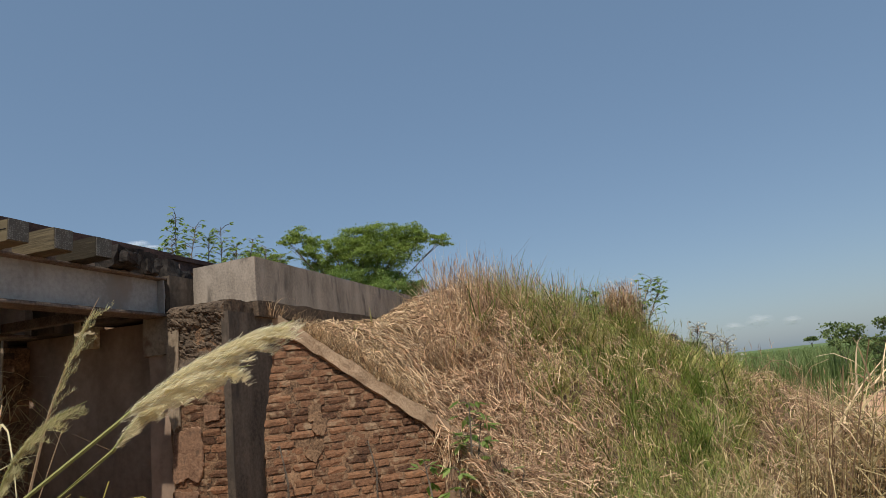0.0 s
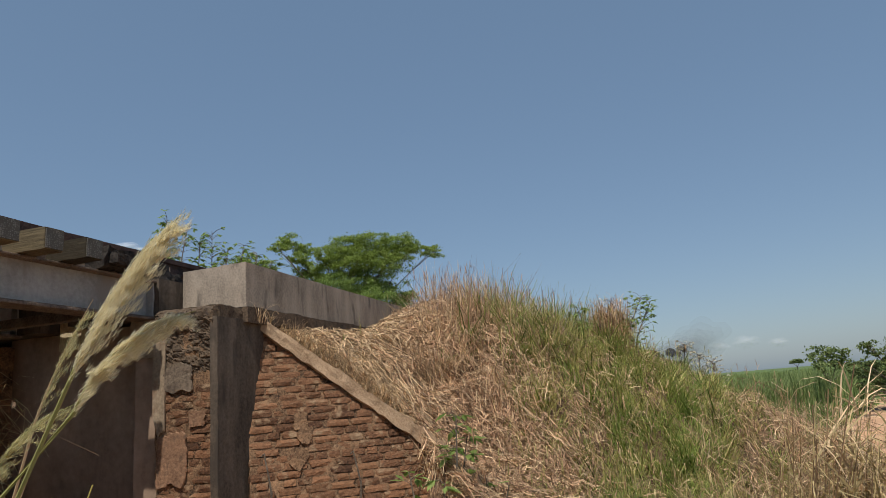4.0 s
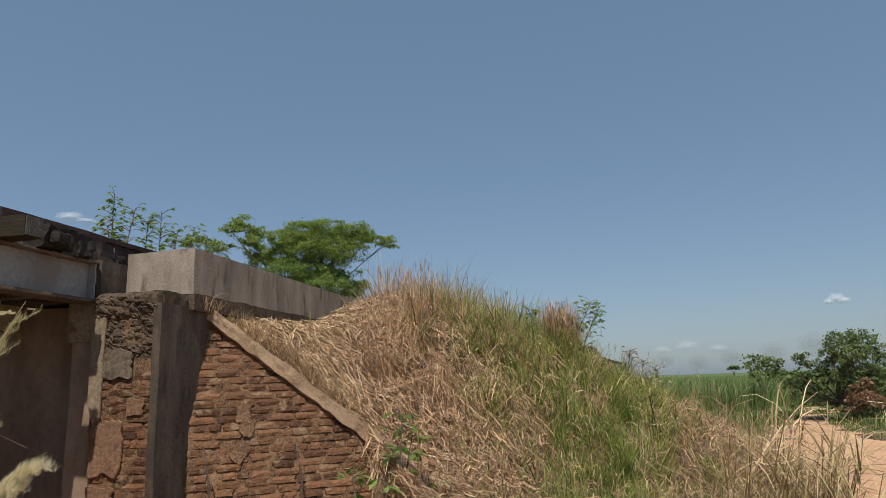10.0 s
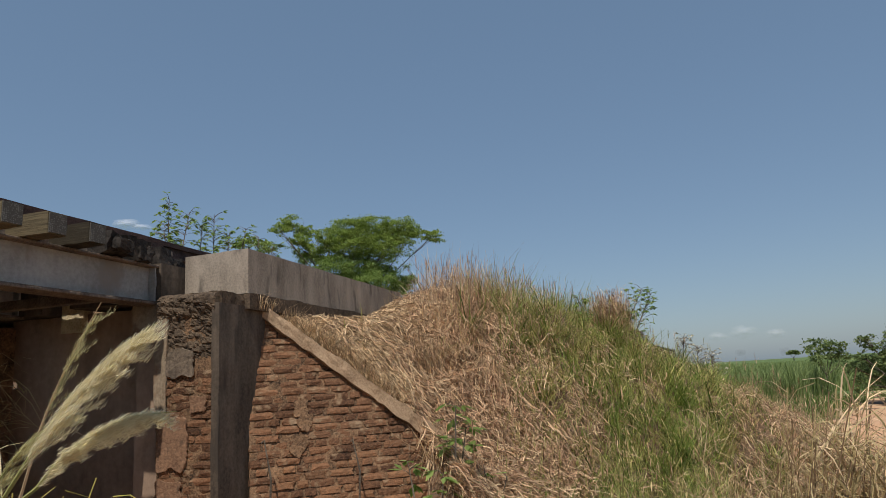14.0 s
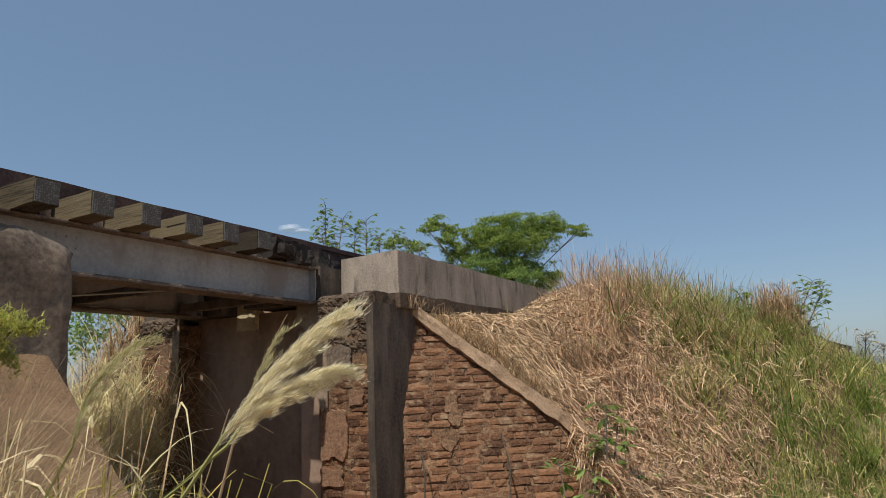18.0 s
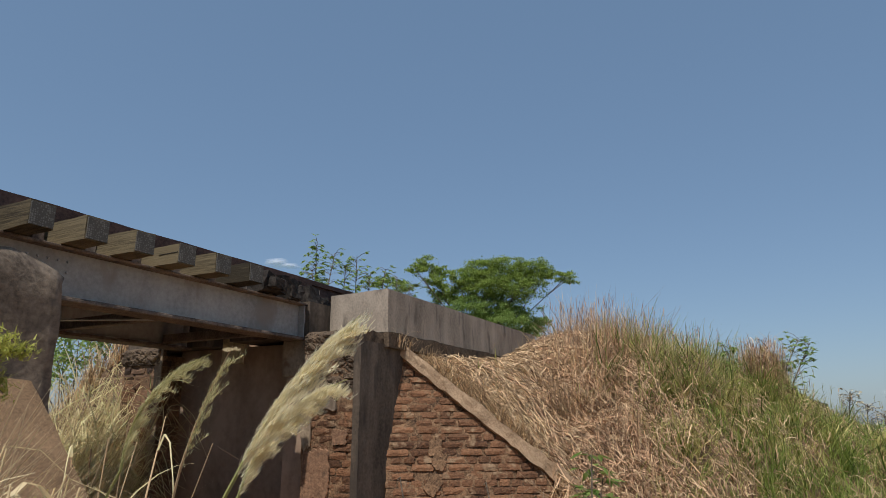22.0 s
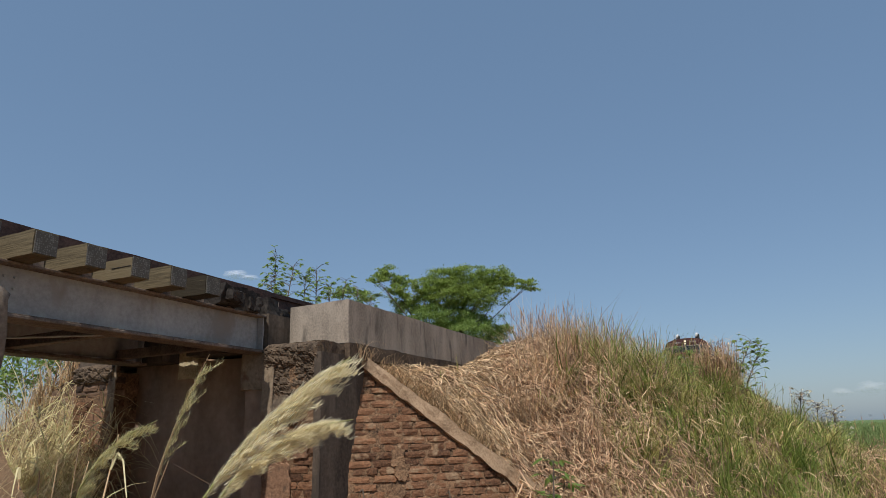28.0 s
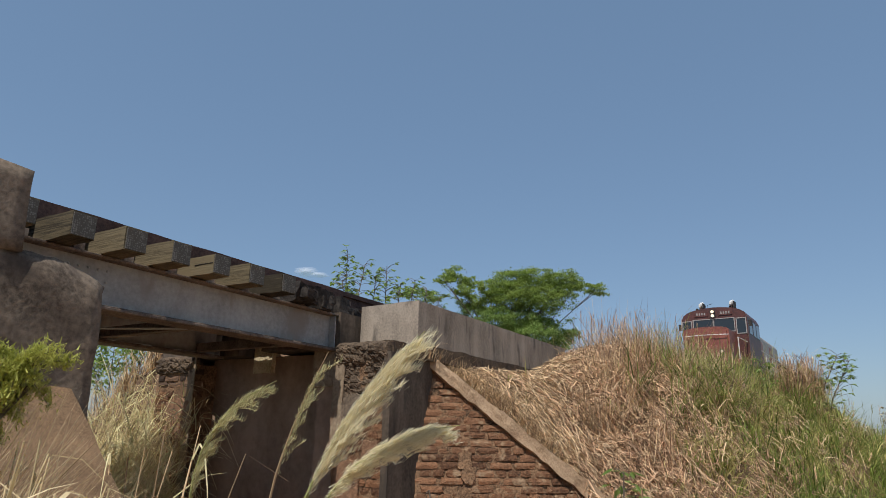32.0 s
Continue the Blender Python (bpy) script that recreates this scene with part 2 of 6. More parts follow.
DEAD_STALK = leafy("dead_stalk", (0.13, 0.08, 0.045), (0.46, 0.30, 0.16), 0.15)
PLUME = leafy("plume_fluff", (0.76, 0.68, 0.43), (0.97, 0.91, 0.69), 0.5)
PLUME_STEM = leafy("plume_stem", (0.30, 0.30, 0.10), (0.44, 0.42, 0.17), 0.3)
PANICLE = leafy("green_panicle", (0.46, 0.42, 0.19), (0.82, 0.76, 0.46), 0.45)
WEED_PALE = leafy("pale_umbel", (0.30, 0.28, 0.19), (0.68, 0.63, 0.48), 0.3)
YELLOW_LEAF = leafy("yellowing_leaf", (0.28, 0.25, 0.05), (0.66, 0.56, 0.17), 0.45)
OLIVE_REED = leafy("olive_reed_leaf", (0.21, 0.155, 0.065), (0.80, 0.64, 0.34), 0.35)
FEATHERY = leafy("feathery_leaf", (0.28, 0.30, 0.05), (0.58, 0.57, 0.15), 0.45)
RUSSET_LEAF = leafy("russet_leaf", (0.18, 0.10, 0.055), (0.40, 0.24, 0.14), 0.3)
CANE = leafy("cane_leaf", (0.14, 0.20, 0.06), (0.33, 0.39, 0.15), 0.45)
LOCO_RED = mottled("faded_red_paint", (0.14, 0.042, 0.03), (0.30, 0.10, 0.07), 1.5, 12, rough=0.45, bump=0.1, spec=0.5)
LOCO_DARK = mottled("dark_red_paint", (0.045, 0.017, 0.015), (0.115, 0.038, 0.032), 1.5, 12, rough=0.5, bump=0.1, spec=0.5)
TRIM = mottled("grey_window_trim", (0.22, 0.20, 0.19), (0.40, 0.38, 0.36), 6, 30, rough=0.5, bump=0.1)
LOCO_GREY = mottled("dusty_grey_paint", (0.20, 0.18, 0.17), (0.42, 0.39, 0.37), 1.5, 12, rough=0.5, bump=0.1)
SOOT = mottled("sooty_steel", (0.02, 0.018, 0.017), (0.08, 0.07, 0.065), 3, 20, rough=0.75, metal=0.2)
WAGON = mottled("dark_wagon_steel", (0.03, 0.022, 0.02), (0.11, 0.08, 0.07), 2, 15, rough=0.7)
WHITE_PAINT = mottled("dusty_white_paint", (0.55, 0.53, 0.50), (0.78, 0.77, 0.74), 4, 30, rough=0.5, bump=0.1)
GLASS, _, _, _g = material("dark_window_glass", (0.02, 0.025, 0.03), 0.06)
_g.inputs["Specular IOR Level"].default_value = 0.7
LAMP, _, _, _g = material("lit_headlamp", (0.6, 0.55, 0.45), 0.2)
_g.inputs["Emission Color"].default_value = (1, 0.80, 0.52, 1)
_g.inputs["Emission Strength"].default_value = 0.8


def vapour(name, colour, glow, cover):
    """A thin veil: mostly see-through, so that many overlapping puffs build up softly."""
    m, nd, ln, bsdf = material(name, colour, 1.0)
    bsdf.inputs["Specular IOR Level"].default_value = 0
    bsdf.inputs["Emission Color"].default_value = (*colour, 1)
    bsdf.inputs["Emission Strength"].default_value = glow
    clear = nd.new("ShaderNodeBsdfTransparent")
    mx = nd.new("ShaderNodeMixShader")
    mx.inputs["Fac"].default_value = cover
    ln.new(clear.outputs["BSDF"], mx.inputs[1])
    ln.new(bsdf.outputs["BSDF"], mx.inputs[2])
    ln.new(mx.outputs["Shader"], nd["Material Output"].inputs["Surface"])
    return m


CLOUD = vapour("cloud_white", (0.80, 0.80, 0.82), 0.10, 0.14)
CLOUD_FAINT = vapour("faint_cloud", (0.80, 0.79, 0.81), 0.10, 0.05)
SMOKE = vapour("diesel_smoke", (0.16, 0.16, 0.165), 0.0, 0.07)
BARK = mottled("bark", (0.05, 0.038, 0.028), (0.20, 0.16, 0.12), 10, 60, bump=0.8)


# ---------------------------------------------------------------- making meshes
def mesh_of(bm, name, mat, smooth=False):
    me = bpy.data.meshes.new(name)
    bm.normal_update()
    bm.to_mesh(me)
    bm.free()
    for m in (mat if isinstance(mat, (list, tuple)) else [mat]):
        me.materials.append(m)
    if smooth:
        me.polygons.foreach_set("use_smooth", [True] * len(me.polygons))
    return me


def part(name, bm, mat, parent=None, label="", m=None, smooth=False):
    ob = new(name, mesh_of(bm, name, mat, smooth) if isinstance(bm, bmesh.types.BMesh) else bm)
    if parent is not None:
        ob.parent = parent
    if m is not None:
        ob.matrix_basis = m
    if label:
        ob["label"] = label
    return ob


def thing(name, m=None, label="", category="", group="", kind=""):
    ob = new(name)
    ob.empty_display_size = 0.1
    if m is not None:
        ob.matrix_basis = m
    return tagged(ob, label, category, group, kind)


def add_box(bm, lo, hi, bevel=0.0, m=None):
    c = [(a + b) / 2 for a, b in zip(lo, hi)]
    d = [abs(b - a) for a, b in zip(lo, hi)]
    mat = Matrix.Translation(c) @ Matrix.Diagonal((*d, 1))
    r = bmesh.ops.create_cube(bm, size=1, matrix=(m @ mat) if m is not None else mat)
    if bevel:
        edges = {e for v in r["verts"] for e in v.link_edges}
        bmesh.ops.bevel(bm, geom=list(edges), offset=bevel, segments=1, affect="EDGES")
    return bm


def box(lo, hi, bevel=0.0, m=None):
    return add_box(bmesh.new(), lo, hi, bevel, m)


def rough_block(lo, hi, cell=0.06, jitter=0.012, seed=0.0, scale=4.0):
    """A block cut into cells whose faces are worn and uneven."""
    bm = bmesh.new()
    size = [b - a for a, b in zip(lo, hi)]
    bmesh.ops.create_cube(bm, size=1, matrix=Matrix.Translation([(a + b) / 2 for a, b in zip(lo, hi)]) @ Matrix.Diagonal((*size, 1)))
    for axis in range(3):
        k = max(1, min(40, int(size[axis] / cell)))
        for i in range(1, k):
            co = [0, 0, 0]
            no = [0, 0, 0]
            co[axis] = lo[axis] + size[axis] * i / k
            no[axis] = 1
            bmesh.ops.bisect_plane(bm, geom=bm.verts[:] + bm.edges[:] + bm.faces[:], plane_co=co, plane_no=no)
    bm.normal_update()
    for v in bm.verts:
        q = v.co * scale + Vector((seed, seed * 2, 0))
        v.co += noise.noise_vector(q) * jitter + noise.noise_vector(q * 3.1) * jitter * 0.5
    return bm


def add_tube(bm, points, radii, sides=6):
    """A tapered tube along points."""
    rings = []
    for i, p in enumerate(points):
        p = Vector(p)
        d = (Vector(points[min(i + 1, len(points) - 1)]) - Vector(points[max(i - 1, 0)])).normalized()
        u = d.orthogonal().normalized()
        w = d.cross(u)
        rings.append([bm.verts.new(p + (u * math.cos(2 * math.pi * k / sides) + w * math.sin(2 * math.pi * k / sides)) * radii[i]) for k in range(sides)])
    for a, b in zip(rings, rings[1:]):
        # match the nearest start so that the tube does not twist
        off = min(range(sides), key=lambda o: (b[o].co - a[0].co).length)
        for k in range(sides):
            bm.faces.new((a[k], a[(k + 1) % sides], b[(k + 1 + off) % sides], b[(k + off) % sides]))
    if radii[0] > 0:
        bm.faces.new(rings[0][::-1])
    bm.faces.new(rings[-1])
    return bm


def mesh_from(name, verts, faces, mats, index=None):
    """A mesh out of arrays: verts (n, 3), faces (m, 3 or 4)."""
    verts, faces = np.asarray(verts, dtype=np.float32), np.asarray(faces, dtype=np.int32)
    me = bpy.data.meshes.new(name)
    k = faces.shape[1]
    me.vertices.add(len(verts))
    me.vertices.foreach_set("co", verts.ravel())
    me.loops.add(faces.size)
    me.loops.foreach_set("vertex_index", faces.ravel())
    me.polygons.add(len(faces))
    me.polygons.foreach_set("loop_start", np.arange(len(faces), dtype=np.int32) * k)
    me.polygons.foreach_set("loop_total", np.full(len(faces), k, dtype=np.int32))
    for m in (mats if isinstance(mats, (list, tuple)) else [mats]):
        me.materials.append(m)
    if index is not None:
        me.polygons.foreach_set("material_index", np.asarray(index, dtype=np.int32))
    me.update(calc_edges=True)
    return me


# ---------------------------------------------------------------- the ground
WING_A = Vector((-0.47, 5.90, 0))                         # where the brick wing wall meets the abutment, at its top
WING_H = Vector((math.cos(radians(10)), math.sin(radians(10)), 0))
WING_V = Vector((-WING_H.y, WING_H.x, 0))                 # into the bank
BATTER = 0.235


def smooth_min(a, b, k):
    h = np.clip(0.5 + 0.5 * (b - a) / k, 0, 1)
    return b * (1 - h) + a * h - k * h * (1 - h)


def bank_height(x, y):
    """The railway bank above the plain: a convex side slope, and the end cone behind the wing wall."""
    x, y = np.asarray(x, float), np.asarray(y, float)
    s = (x - O.x) * TV.x + (y - O.y) * TV.y
    n = (x - O.x) * NV.x + (y - O.y) * NV.y
    side = np.interp(n, (-8.4, -6.9, -5.6, -4.4, -3.4, -2.3, -1.2, -0.4, 3.4, 6.5, 9), (-0.6, -0.25, 0.4, 1.05, 1.65, 2.18, 2.55, 2.7, 2.7, 0.4, -0.3))
    w = (x - WING_A.x) * WING_H.x + (y - WING_A.y) * WING_H.y
    v = (x - WING_A.x) * WING_V.x + (y - WING_A.y) * WING_V.y
    side = side - 0.34 * np.clip((3.7 - s) / 1.4, 0, 1) * (n < 0.3)
    front = 2.36 - 0.82 * np.minimum(w, 1.7) - 0.24 * np.maximum(w - 1.7, 0) + np.where(v > 0, 0.95, 0.42) * v
    hummocks = 0.11 * np.sin(x * 6.1 + 1.9 * np.sin(y * 2.3)) * np.sin(y * 5.2 + 1.6 * np.sin(x * 2.9)) + 0.05 * np.sin(x * 11.3 - y * 7.7 + 2.0 * np.sin(y * 3.1))
    return smooth_min(side, front, 0.35) + hummocks * np.clip((v - 0.3) / 0.5, 0, 1) * np.clip((-0.3 - n) / 0.6, 0, 1)


def ground_height(x, y):
    x, y = np.asarray(x, float), np.asarray(y, float)
    base = np.interp(x + 0.35 * y, (-30, 4, 7, 9.5), (0.15, 0.15, -0.1, -0.6))
    d = np.hypot(x, y)
    far = np.interp(d, (60, 200, 900), (0, 0.0, 0.5))
    bumps = 0.05 * np.sin(x * 1.7 + 0.6 * y) * np.sin(y * 1.3 - 0.4 * x)
    g = base + far + bumps * (base > -0.55)
    b = bank_height(x, y)
    # the bank ends at the channel under the bridge
    s = (x - O.x) * TV.x + (y - O.y) * TV.y
    n = (x - O.x) * NV.x + (y - O.y) * NV.y
    w = (x - WING_A.x) * WING_H.x + (y - WING_A.y) * WING_H.y
    v = (x - WING_A.x) * WING_V.x + (y - WING_A.y) * WING_V.y
    behind = np.where(n > 0.05, s > 0.1, (v > 0.05) | (w > 1.24))
    near = np.where(s < -3.05, np.interp(n, (-2.7, -1.2, -0.5, -0.1, 0.3, 2.6, 5), (0.1, 0.45, 0.85, 1.4, 2.4, 2.55, 0.3)), -1)
    return np.maximum(np.where(behind, np.maximum(g, b), g), near)


def axis(*stops):
    out = []
    for (a, b, step) in stops:
        out += list(np.arange(a, b, step))
    return np.array(out + [stops[-1][1]])


gx = axis((-3000, -400, 400), (-400, -60, 40), (-60, -10, 5), (-10, 14, 0.16), (14, 60, 2), (60, 400, 30), (400, 3000, 400))
gy = axis((-1500, -200, 300), (-200, -20, 20), (-20, 2, 2), (2, 20, 0.16), (20, 80, 3), (80, 400, 40), (400, 4000, 400))
XX, YY = np.meshgrid(gx, gy)
ZZ = ground_height(XX, YY)
gv = np.stack([XX, YY, ZZ], -1).reshape(-1, 3)
ii = np.arange(len(gx) * len(gy)).reshape(len(gy), len(gx))
gf = np.stack([ii[:-1, :-1], ii[:-1, 1:], ii[1:, 1:], ii[1:, :-1]], -1).reshape(-1, 4)
cx, cy = gv[gf].mean(1)[:, 0], gv[gf].mean(1)[:, 1]


def on_road(x, y):
    """The sandy road: it comes from the right and narrows to a track beside the trees."""
    left = np.interp(y, (2, 7, 12, 19, 26, 40), (7.0, 7.2, 10.2, 15.2, 22.5, 38))
    right = np.interp(y, (2, 10, 15.5, 19, 23, 27, 40), (60, 40, 21.5, 19.8, 22.4, 25.5, 42))
    return (x > left) & (x < right) & (y > -30) & (y < 40)


def zone(x, y):
    d = np.hypot(x, y)
    s = (x - O.x) * TV.x + (y - O.y) * TV.y
    n = (x - O.x) * NV.x + (y - O.y) * NV.y
    # the unseen floor under the bridge is made sand too, to bounce light up
    return np.where(on_road(x, y) | ((s < -0.3) & (s > -2.9) & (n > -2.5) & (n < 2.8)), 1, np.where(d > 42, 2, 0))


ground = tagged(new("ground", mesh_from("ground", gv, gf, [SOIL, SAND, FIELD], zone(cx, cy))), "dry reddish soil bank, sandy road and green plain", "ground", kind="structure")
ground.data.polygons.foreach_set("use_smooth", [True] * len(ground.data.polygons))


# ---------------------------------------------------------------- bricks
def brick_meshes(mat, length, height, depth, kinds, seed):
    """A few worn bricks on shared meshes, the outer face towards -y, the origin in the middle of it."""
    rnd = random.Random(seed)
    out = []
    for k in range(kinds):
        bm = bmesh.new()
        g = 0.004
        xs = (-length / 2, -length / 6, length / 6, length / 2)
        zs = (-height / 2, 0, height / 2)
        front = [[bm.verts.new((x * rnd.uniform(0.80, 1.03) if abs(x) > length / 3 else x * rnd.uniform(0.7, 1.3), rnd.uniform(-g, g) + (0.004 if z else 0.0) + (0.004 if abs(x) > length / 3 else 0.0), z * rnd.uniform(0.80, 1.06))) for x in xs] for z in zs]
        back = [bm.verts.new((x, depth, z)) for x, z in ((xs[0], zs[0]), (xs[3], zs[0]), (xs[3], zs[2]), (xs[0], zs[2]))]
        for i in range(2):
            for j in range(3):
                bm.faces.new((front[i][j], front[i][j + 1], front[i + 1][j + 1], front[i + 1][j]))
        bm.faces.new((back[0], back[1], *front[0][::-1]))
        bm.faces.new((back[2], back[3], *front[2]))
        bm.faces.new((back[3], back[0], front[0][0], front[1][0], front[2][0]))
        bm.faces.new((back[1], back[2], front[2][3], front[1][3], front[0][3]))
        bmesh.ops.recalc_face_normals(bm, faces=bm.faces[:])
        out.append(mesh_of(bm, "brick", mat))
    return out


PITCH, LONG, HEAD = 0.060, 0.200, 0.098
STRETCHERS = brick_meshes(BRICK, LONG, 0.056, 0.09, 7, 1)
HEADERS = brick_meshes(BRICK, HEAD, 0.056, 0.09, 5, 2)
STRETCHERS_CLEAN = brick_meshes(BRICK_CLEAN, LONG, 0.055, 0.09, 5, 5)
HEADERS_CLEAN = brick_meshes(BRICK_CLEAN, HEAD, 0.055, 0.09, 4, 6)
STRETCHERS_DARK = brick_meshes(BRICK_DARK, LONG * 0.8, 0.055, 0.09, 4, 3)
HEADERS_DARK = brick_meshes(BRICK_DARK, HEAD, 0.055, 0.09, 3, 4)


def lay_bricks(parent, place, left, right, z0, z1, seed, keep=lambda x, z: True, sets=(STRETCHERS, HEADERS), pitch=PITCH, wild=1.0, clean=0.0):
    """Courses of bricks; place(x, z) gives the pose of a brick's outer face in the parent's space."""
    rnd = random.Random(seed)
    z, row = z0 + pitch / 2, 0
    while z < z1:
        x = left + (0.0 if row % 2 else -0.05)
        while x < right - 0.03:
            head = rnd.random() < (0.75 if row % 3 == 1 else 0.15)
            size = HEAD if head else LONG
            size = min(size, right - x)
            c = x + size / 2
            if keep(c, z) and rnd.random() > 0.01 * wild:
                kinds = (STRETCHERS_CLEAN, HEADERS_CLEAN) if rnd.random() < (clean - z) * 2.2 else sets     # washed courses near the ground
                me = rnd.choice(kinds[1] if size < 0.16 else kinds[0])
                m = place(c, z + rnd.uniform(-0.003, 0.003) * wild) @ pose(0, rnd.uniform(-0.005, 0.006) * wild, 0, rnd.uniform(-1.4, 0.8) * wild, rnd.uniform(-1.0, 1.0) * wild, rnd.uniform(-1.3, 1.3) * wild)
                span = max(v.co.x for v in me.vertices) * 2
                m = m @ Matrix.Diagonal(((size - 0.004) / span, 1, rnd.uniform(0.90, 1.06), 1))
                part("brick", me, None, parent, m=m)
            x += size + 0.007
        z += pitch
        row += 1


def patch(half_w, half_h, thick, seed):
    """A flake of plaster with a ragged outline, its face towards -y."""
    bm = bmesh.new()
    k = 96
    front, back = [], []
    for i in range(k):
        a = 2 * math.pi * i / k
        c, sn = math.cos(a), math.sin(a)
        r = (abs(c) ** 7 + abs(sn) ** 7) ** (-1 / 7) * (1 + 0.26 * noise.noise(Vector((c * 1.7, sn * 1.7, seed * 3.7))) + 0.09 * noise.noise(Vector((c * 5, sn * 5, seed))) + 0.035 * noise.noise(Vector((c * 17, sn * 17, seed))))
        front.append(bm.verts.new((c * r * half_w * 0.97, -thick + 0.004 * noise.noise(Vector((c * 3, sn * 3, seed))), sn * r * half_h * 0.97)))
        back.append(bm.verts.new((c * r * half_w, thick, sn * r * half_h)))
    mid = bm.verts.new((0, -thick, 0))
    for i in range(k):
        j = (i + 1) % k
        bm.faces.new((mid, front[i], front[j]))
        bm.faces.new((front[i], back[i], back[j], front[j]))
    bmesh.ops.recalc_face_normals(bm, faces=bm.faces[:])
    return bm


# ---------------------------------------------------------------- the bridge
def rubble_face(n0, n1, z0, z1, seed):
    """A sheet of broken rubble with deep ragged joints, bulging out under the kerb."""
    bm = bmesh.new()
    cols, rows_ = int((n1 - n0) / 0.011), int((z1 - z0) / 0.011)
    grid = []
    for r in range(rows_ + 1):
        z = z0 + (z1 - z0) * r / rows_
        line = []
        for c in range(cols + 1):
            n = n0 + (n1 - n0) * c / cols
            q = Vector((n, z, seed))
            warp = noise.noise_vector(q * 9) * 0.25
            d = noise.voronoi(Vector((n * 10, z * 17, seed)) + warp)[0]
            high = min(1.0, (d[1] - d[0]) * 2.6)
            out = 0.012 * min(1.0, high * 2.2) + 0.020 * noise.noise(q * 8) + 0.016 * noise.noise(q * 23) + 0.010 * noise.noise(q * 55)
            upper = min(1.0, max(0.0, (z - 2.0) / 0.12))
            out = out * (0.35 + 0.65 * upper) - 0.022 * (1 - upper)
            out += 0.03 * min(1.0, max(0.0, (z - 2.36) / 0.08))
            out -= 0.075 * max(0.0, (z - (z1 - 0.05)) / 0.05) ** 2
            edge = min(c, cols - c)
            if edge == 0:
                out -= 0.08
            line.append(bm.verts.new((-0.318 - out, n, z)))
        grid.append(line)
    for r in range(rows_):
        for c in range(cols):
            bm.faces.new((grid[r][c], grid[r + 1][c], grid[r + 1][c + 1], grid[r][c + 1]))
    return bm


def abutment_far():
    t = thing("abutment_far", ALONG, "old brick and plaster bridge abutment with a brown recess", "bridge abutment", kind="structure")
    part("pillar_core", rough_block((-0.316, 0.07, -0.4), (0.15, 0.60, 2.50), 0.05, 0.014, 1, 8), MORTAR, t)
    part("recess_wall", rough_block((-0.06, 0.56, -0.4), (0.15, 2.38, 2.52), 0.1, 0.006, 2), PLASTER_DARK, t)
    part("pillar_core", rough_block((-0.316, 2.34, -0.4), (0.15, 2.88, 2.46), 0.05, 0.014, 3, 8), MORTAR, t)
    part("side_face", rough_block((-0.345, 0.03, -0.4), (0.50, 0.095, 2.47), 0.07, 0.005, 4), SHADE_RENDER, t, "stained render, darkened for its shade")
    part("body", box((0.12, 0.08, -0.4), (0.9, 2.87, 2.50)), PLASTER_DARK, t)
    # crumbling rubble ledge below the kerb
    part("rubble_face", rubble_face(0.055, 0.60, 0.9, 2.57, 1), RUBBLE, t, "crumbling dark rubble facing")
    part("rubble_face", rubble_face(2.34, 2.90, 2.38, 2.55, 2), RUBBLE, t, "crumbling dark rubble facing")
    part("ledge", rough_block((-0.30, 0.04, 2.46), (0.05, 0.60, 2.563), 0.04, 0.012, 12, 9), RUBBLE, t, "crumbling rubble ledge")
    part("ledge", rough_block((0.0, -0.015, 2.44), (3.4, 0.2, 2.572), 0.07, 0.012, 13, 6), RUBBLE, t)
    part("pilaster", rough_block((-0.27, 0.59, -0.4), (-0.02, 0.84, 2.22), 0.08, 0.006, 15, 6), PLASTER_DARK, t)
    part("pad", rough_block((-0.3, 0.60, 2.21), (-0.02, 0.87, 2.54), 0.05, 0.009, 15, 6), PLASTER, t, "pale plastered bearing pad")
    part("kerb", rough_block((0.0, 0.0, 2.573), (3.6, 0.25, 2.941), 0.09, 0.004, 5), CONCRETE, t, "weathered concrete kerb")
    part("kerb_end", rough_block((0.0, 0.246, 2.573), (0.25, 0.61, 2.935), 0.09, 0.004, 6), CONCRETE, t, "weathered concrete kerb")
    # the ballast wall takes the side face's shade-darkened colour
    part("ballast_wall", rough_block((-0.285, 0.612, 2.545), (0.25, 1.52, 2.84), 0.09, 0.006, 7), SHADE_RENDER, t, "stained ballast wall, darkened for its shade")
    part("ballast_wall", rough_block((-0.285, 1.81, 2.525), (0.25, 2.9, 2.84), 0.09, 0.006, 17), SHADE_RENDER, t, "stained ballast wall, darkened for its shade")
    part("bearing_block", rough_block((-0.115, 1.55, 2.37), (-0.01, 1.78, 2.62), 0.05, 0.007, 18, 9), SUNLIT_STONE, t, "yellowish bearing block, paled as though in sun")
    # plaster that still clings to the pillars
    for k, (n, z, hn, hz, mat, lab) in enumerate(((0.38, 2.03, 0.13, 0.10, ABUT, "brown plaster patch"), (0.45, 1.43, 0.135, 0.20, PLASTER_PINK, "pinkish plaster patch"), (0.47, 1.10, 0.11, 0.07, PLASTER_PINK, "pinkish plaster patch"), (0.22, 1.72, 0.07, 0.06, PLASTER_PINK, "pinkish plaster patch"), (0.56, 2.05, 0.055, 0.38, PLASTER, "pale plaster patch"),
                                                  (2.52, 1.94, 0.2, 0.17, PLASTER_PINK, "pinkish plaster patch"), (2.37, 1.8, 0.05, 0.62, PLASTER, "pale plaster patch"))):
        part("plaster_patch", patch(hn, hz, 0.005, k), mat, t, lab, m=pose(-0.336, n, z, 0, 0, -90))
    face = lambda x, z: pose(-0.325, x, z, 0, 0, -90)
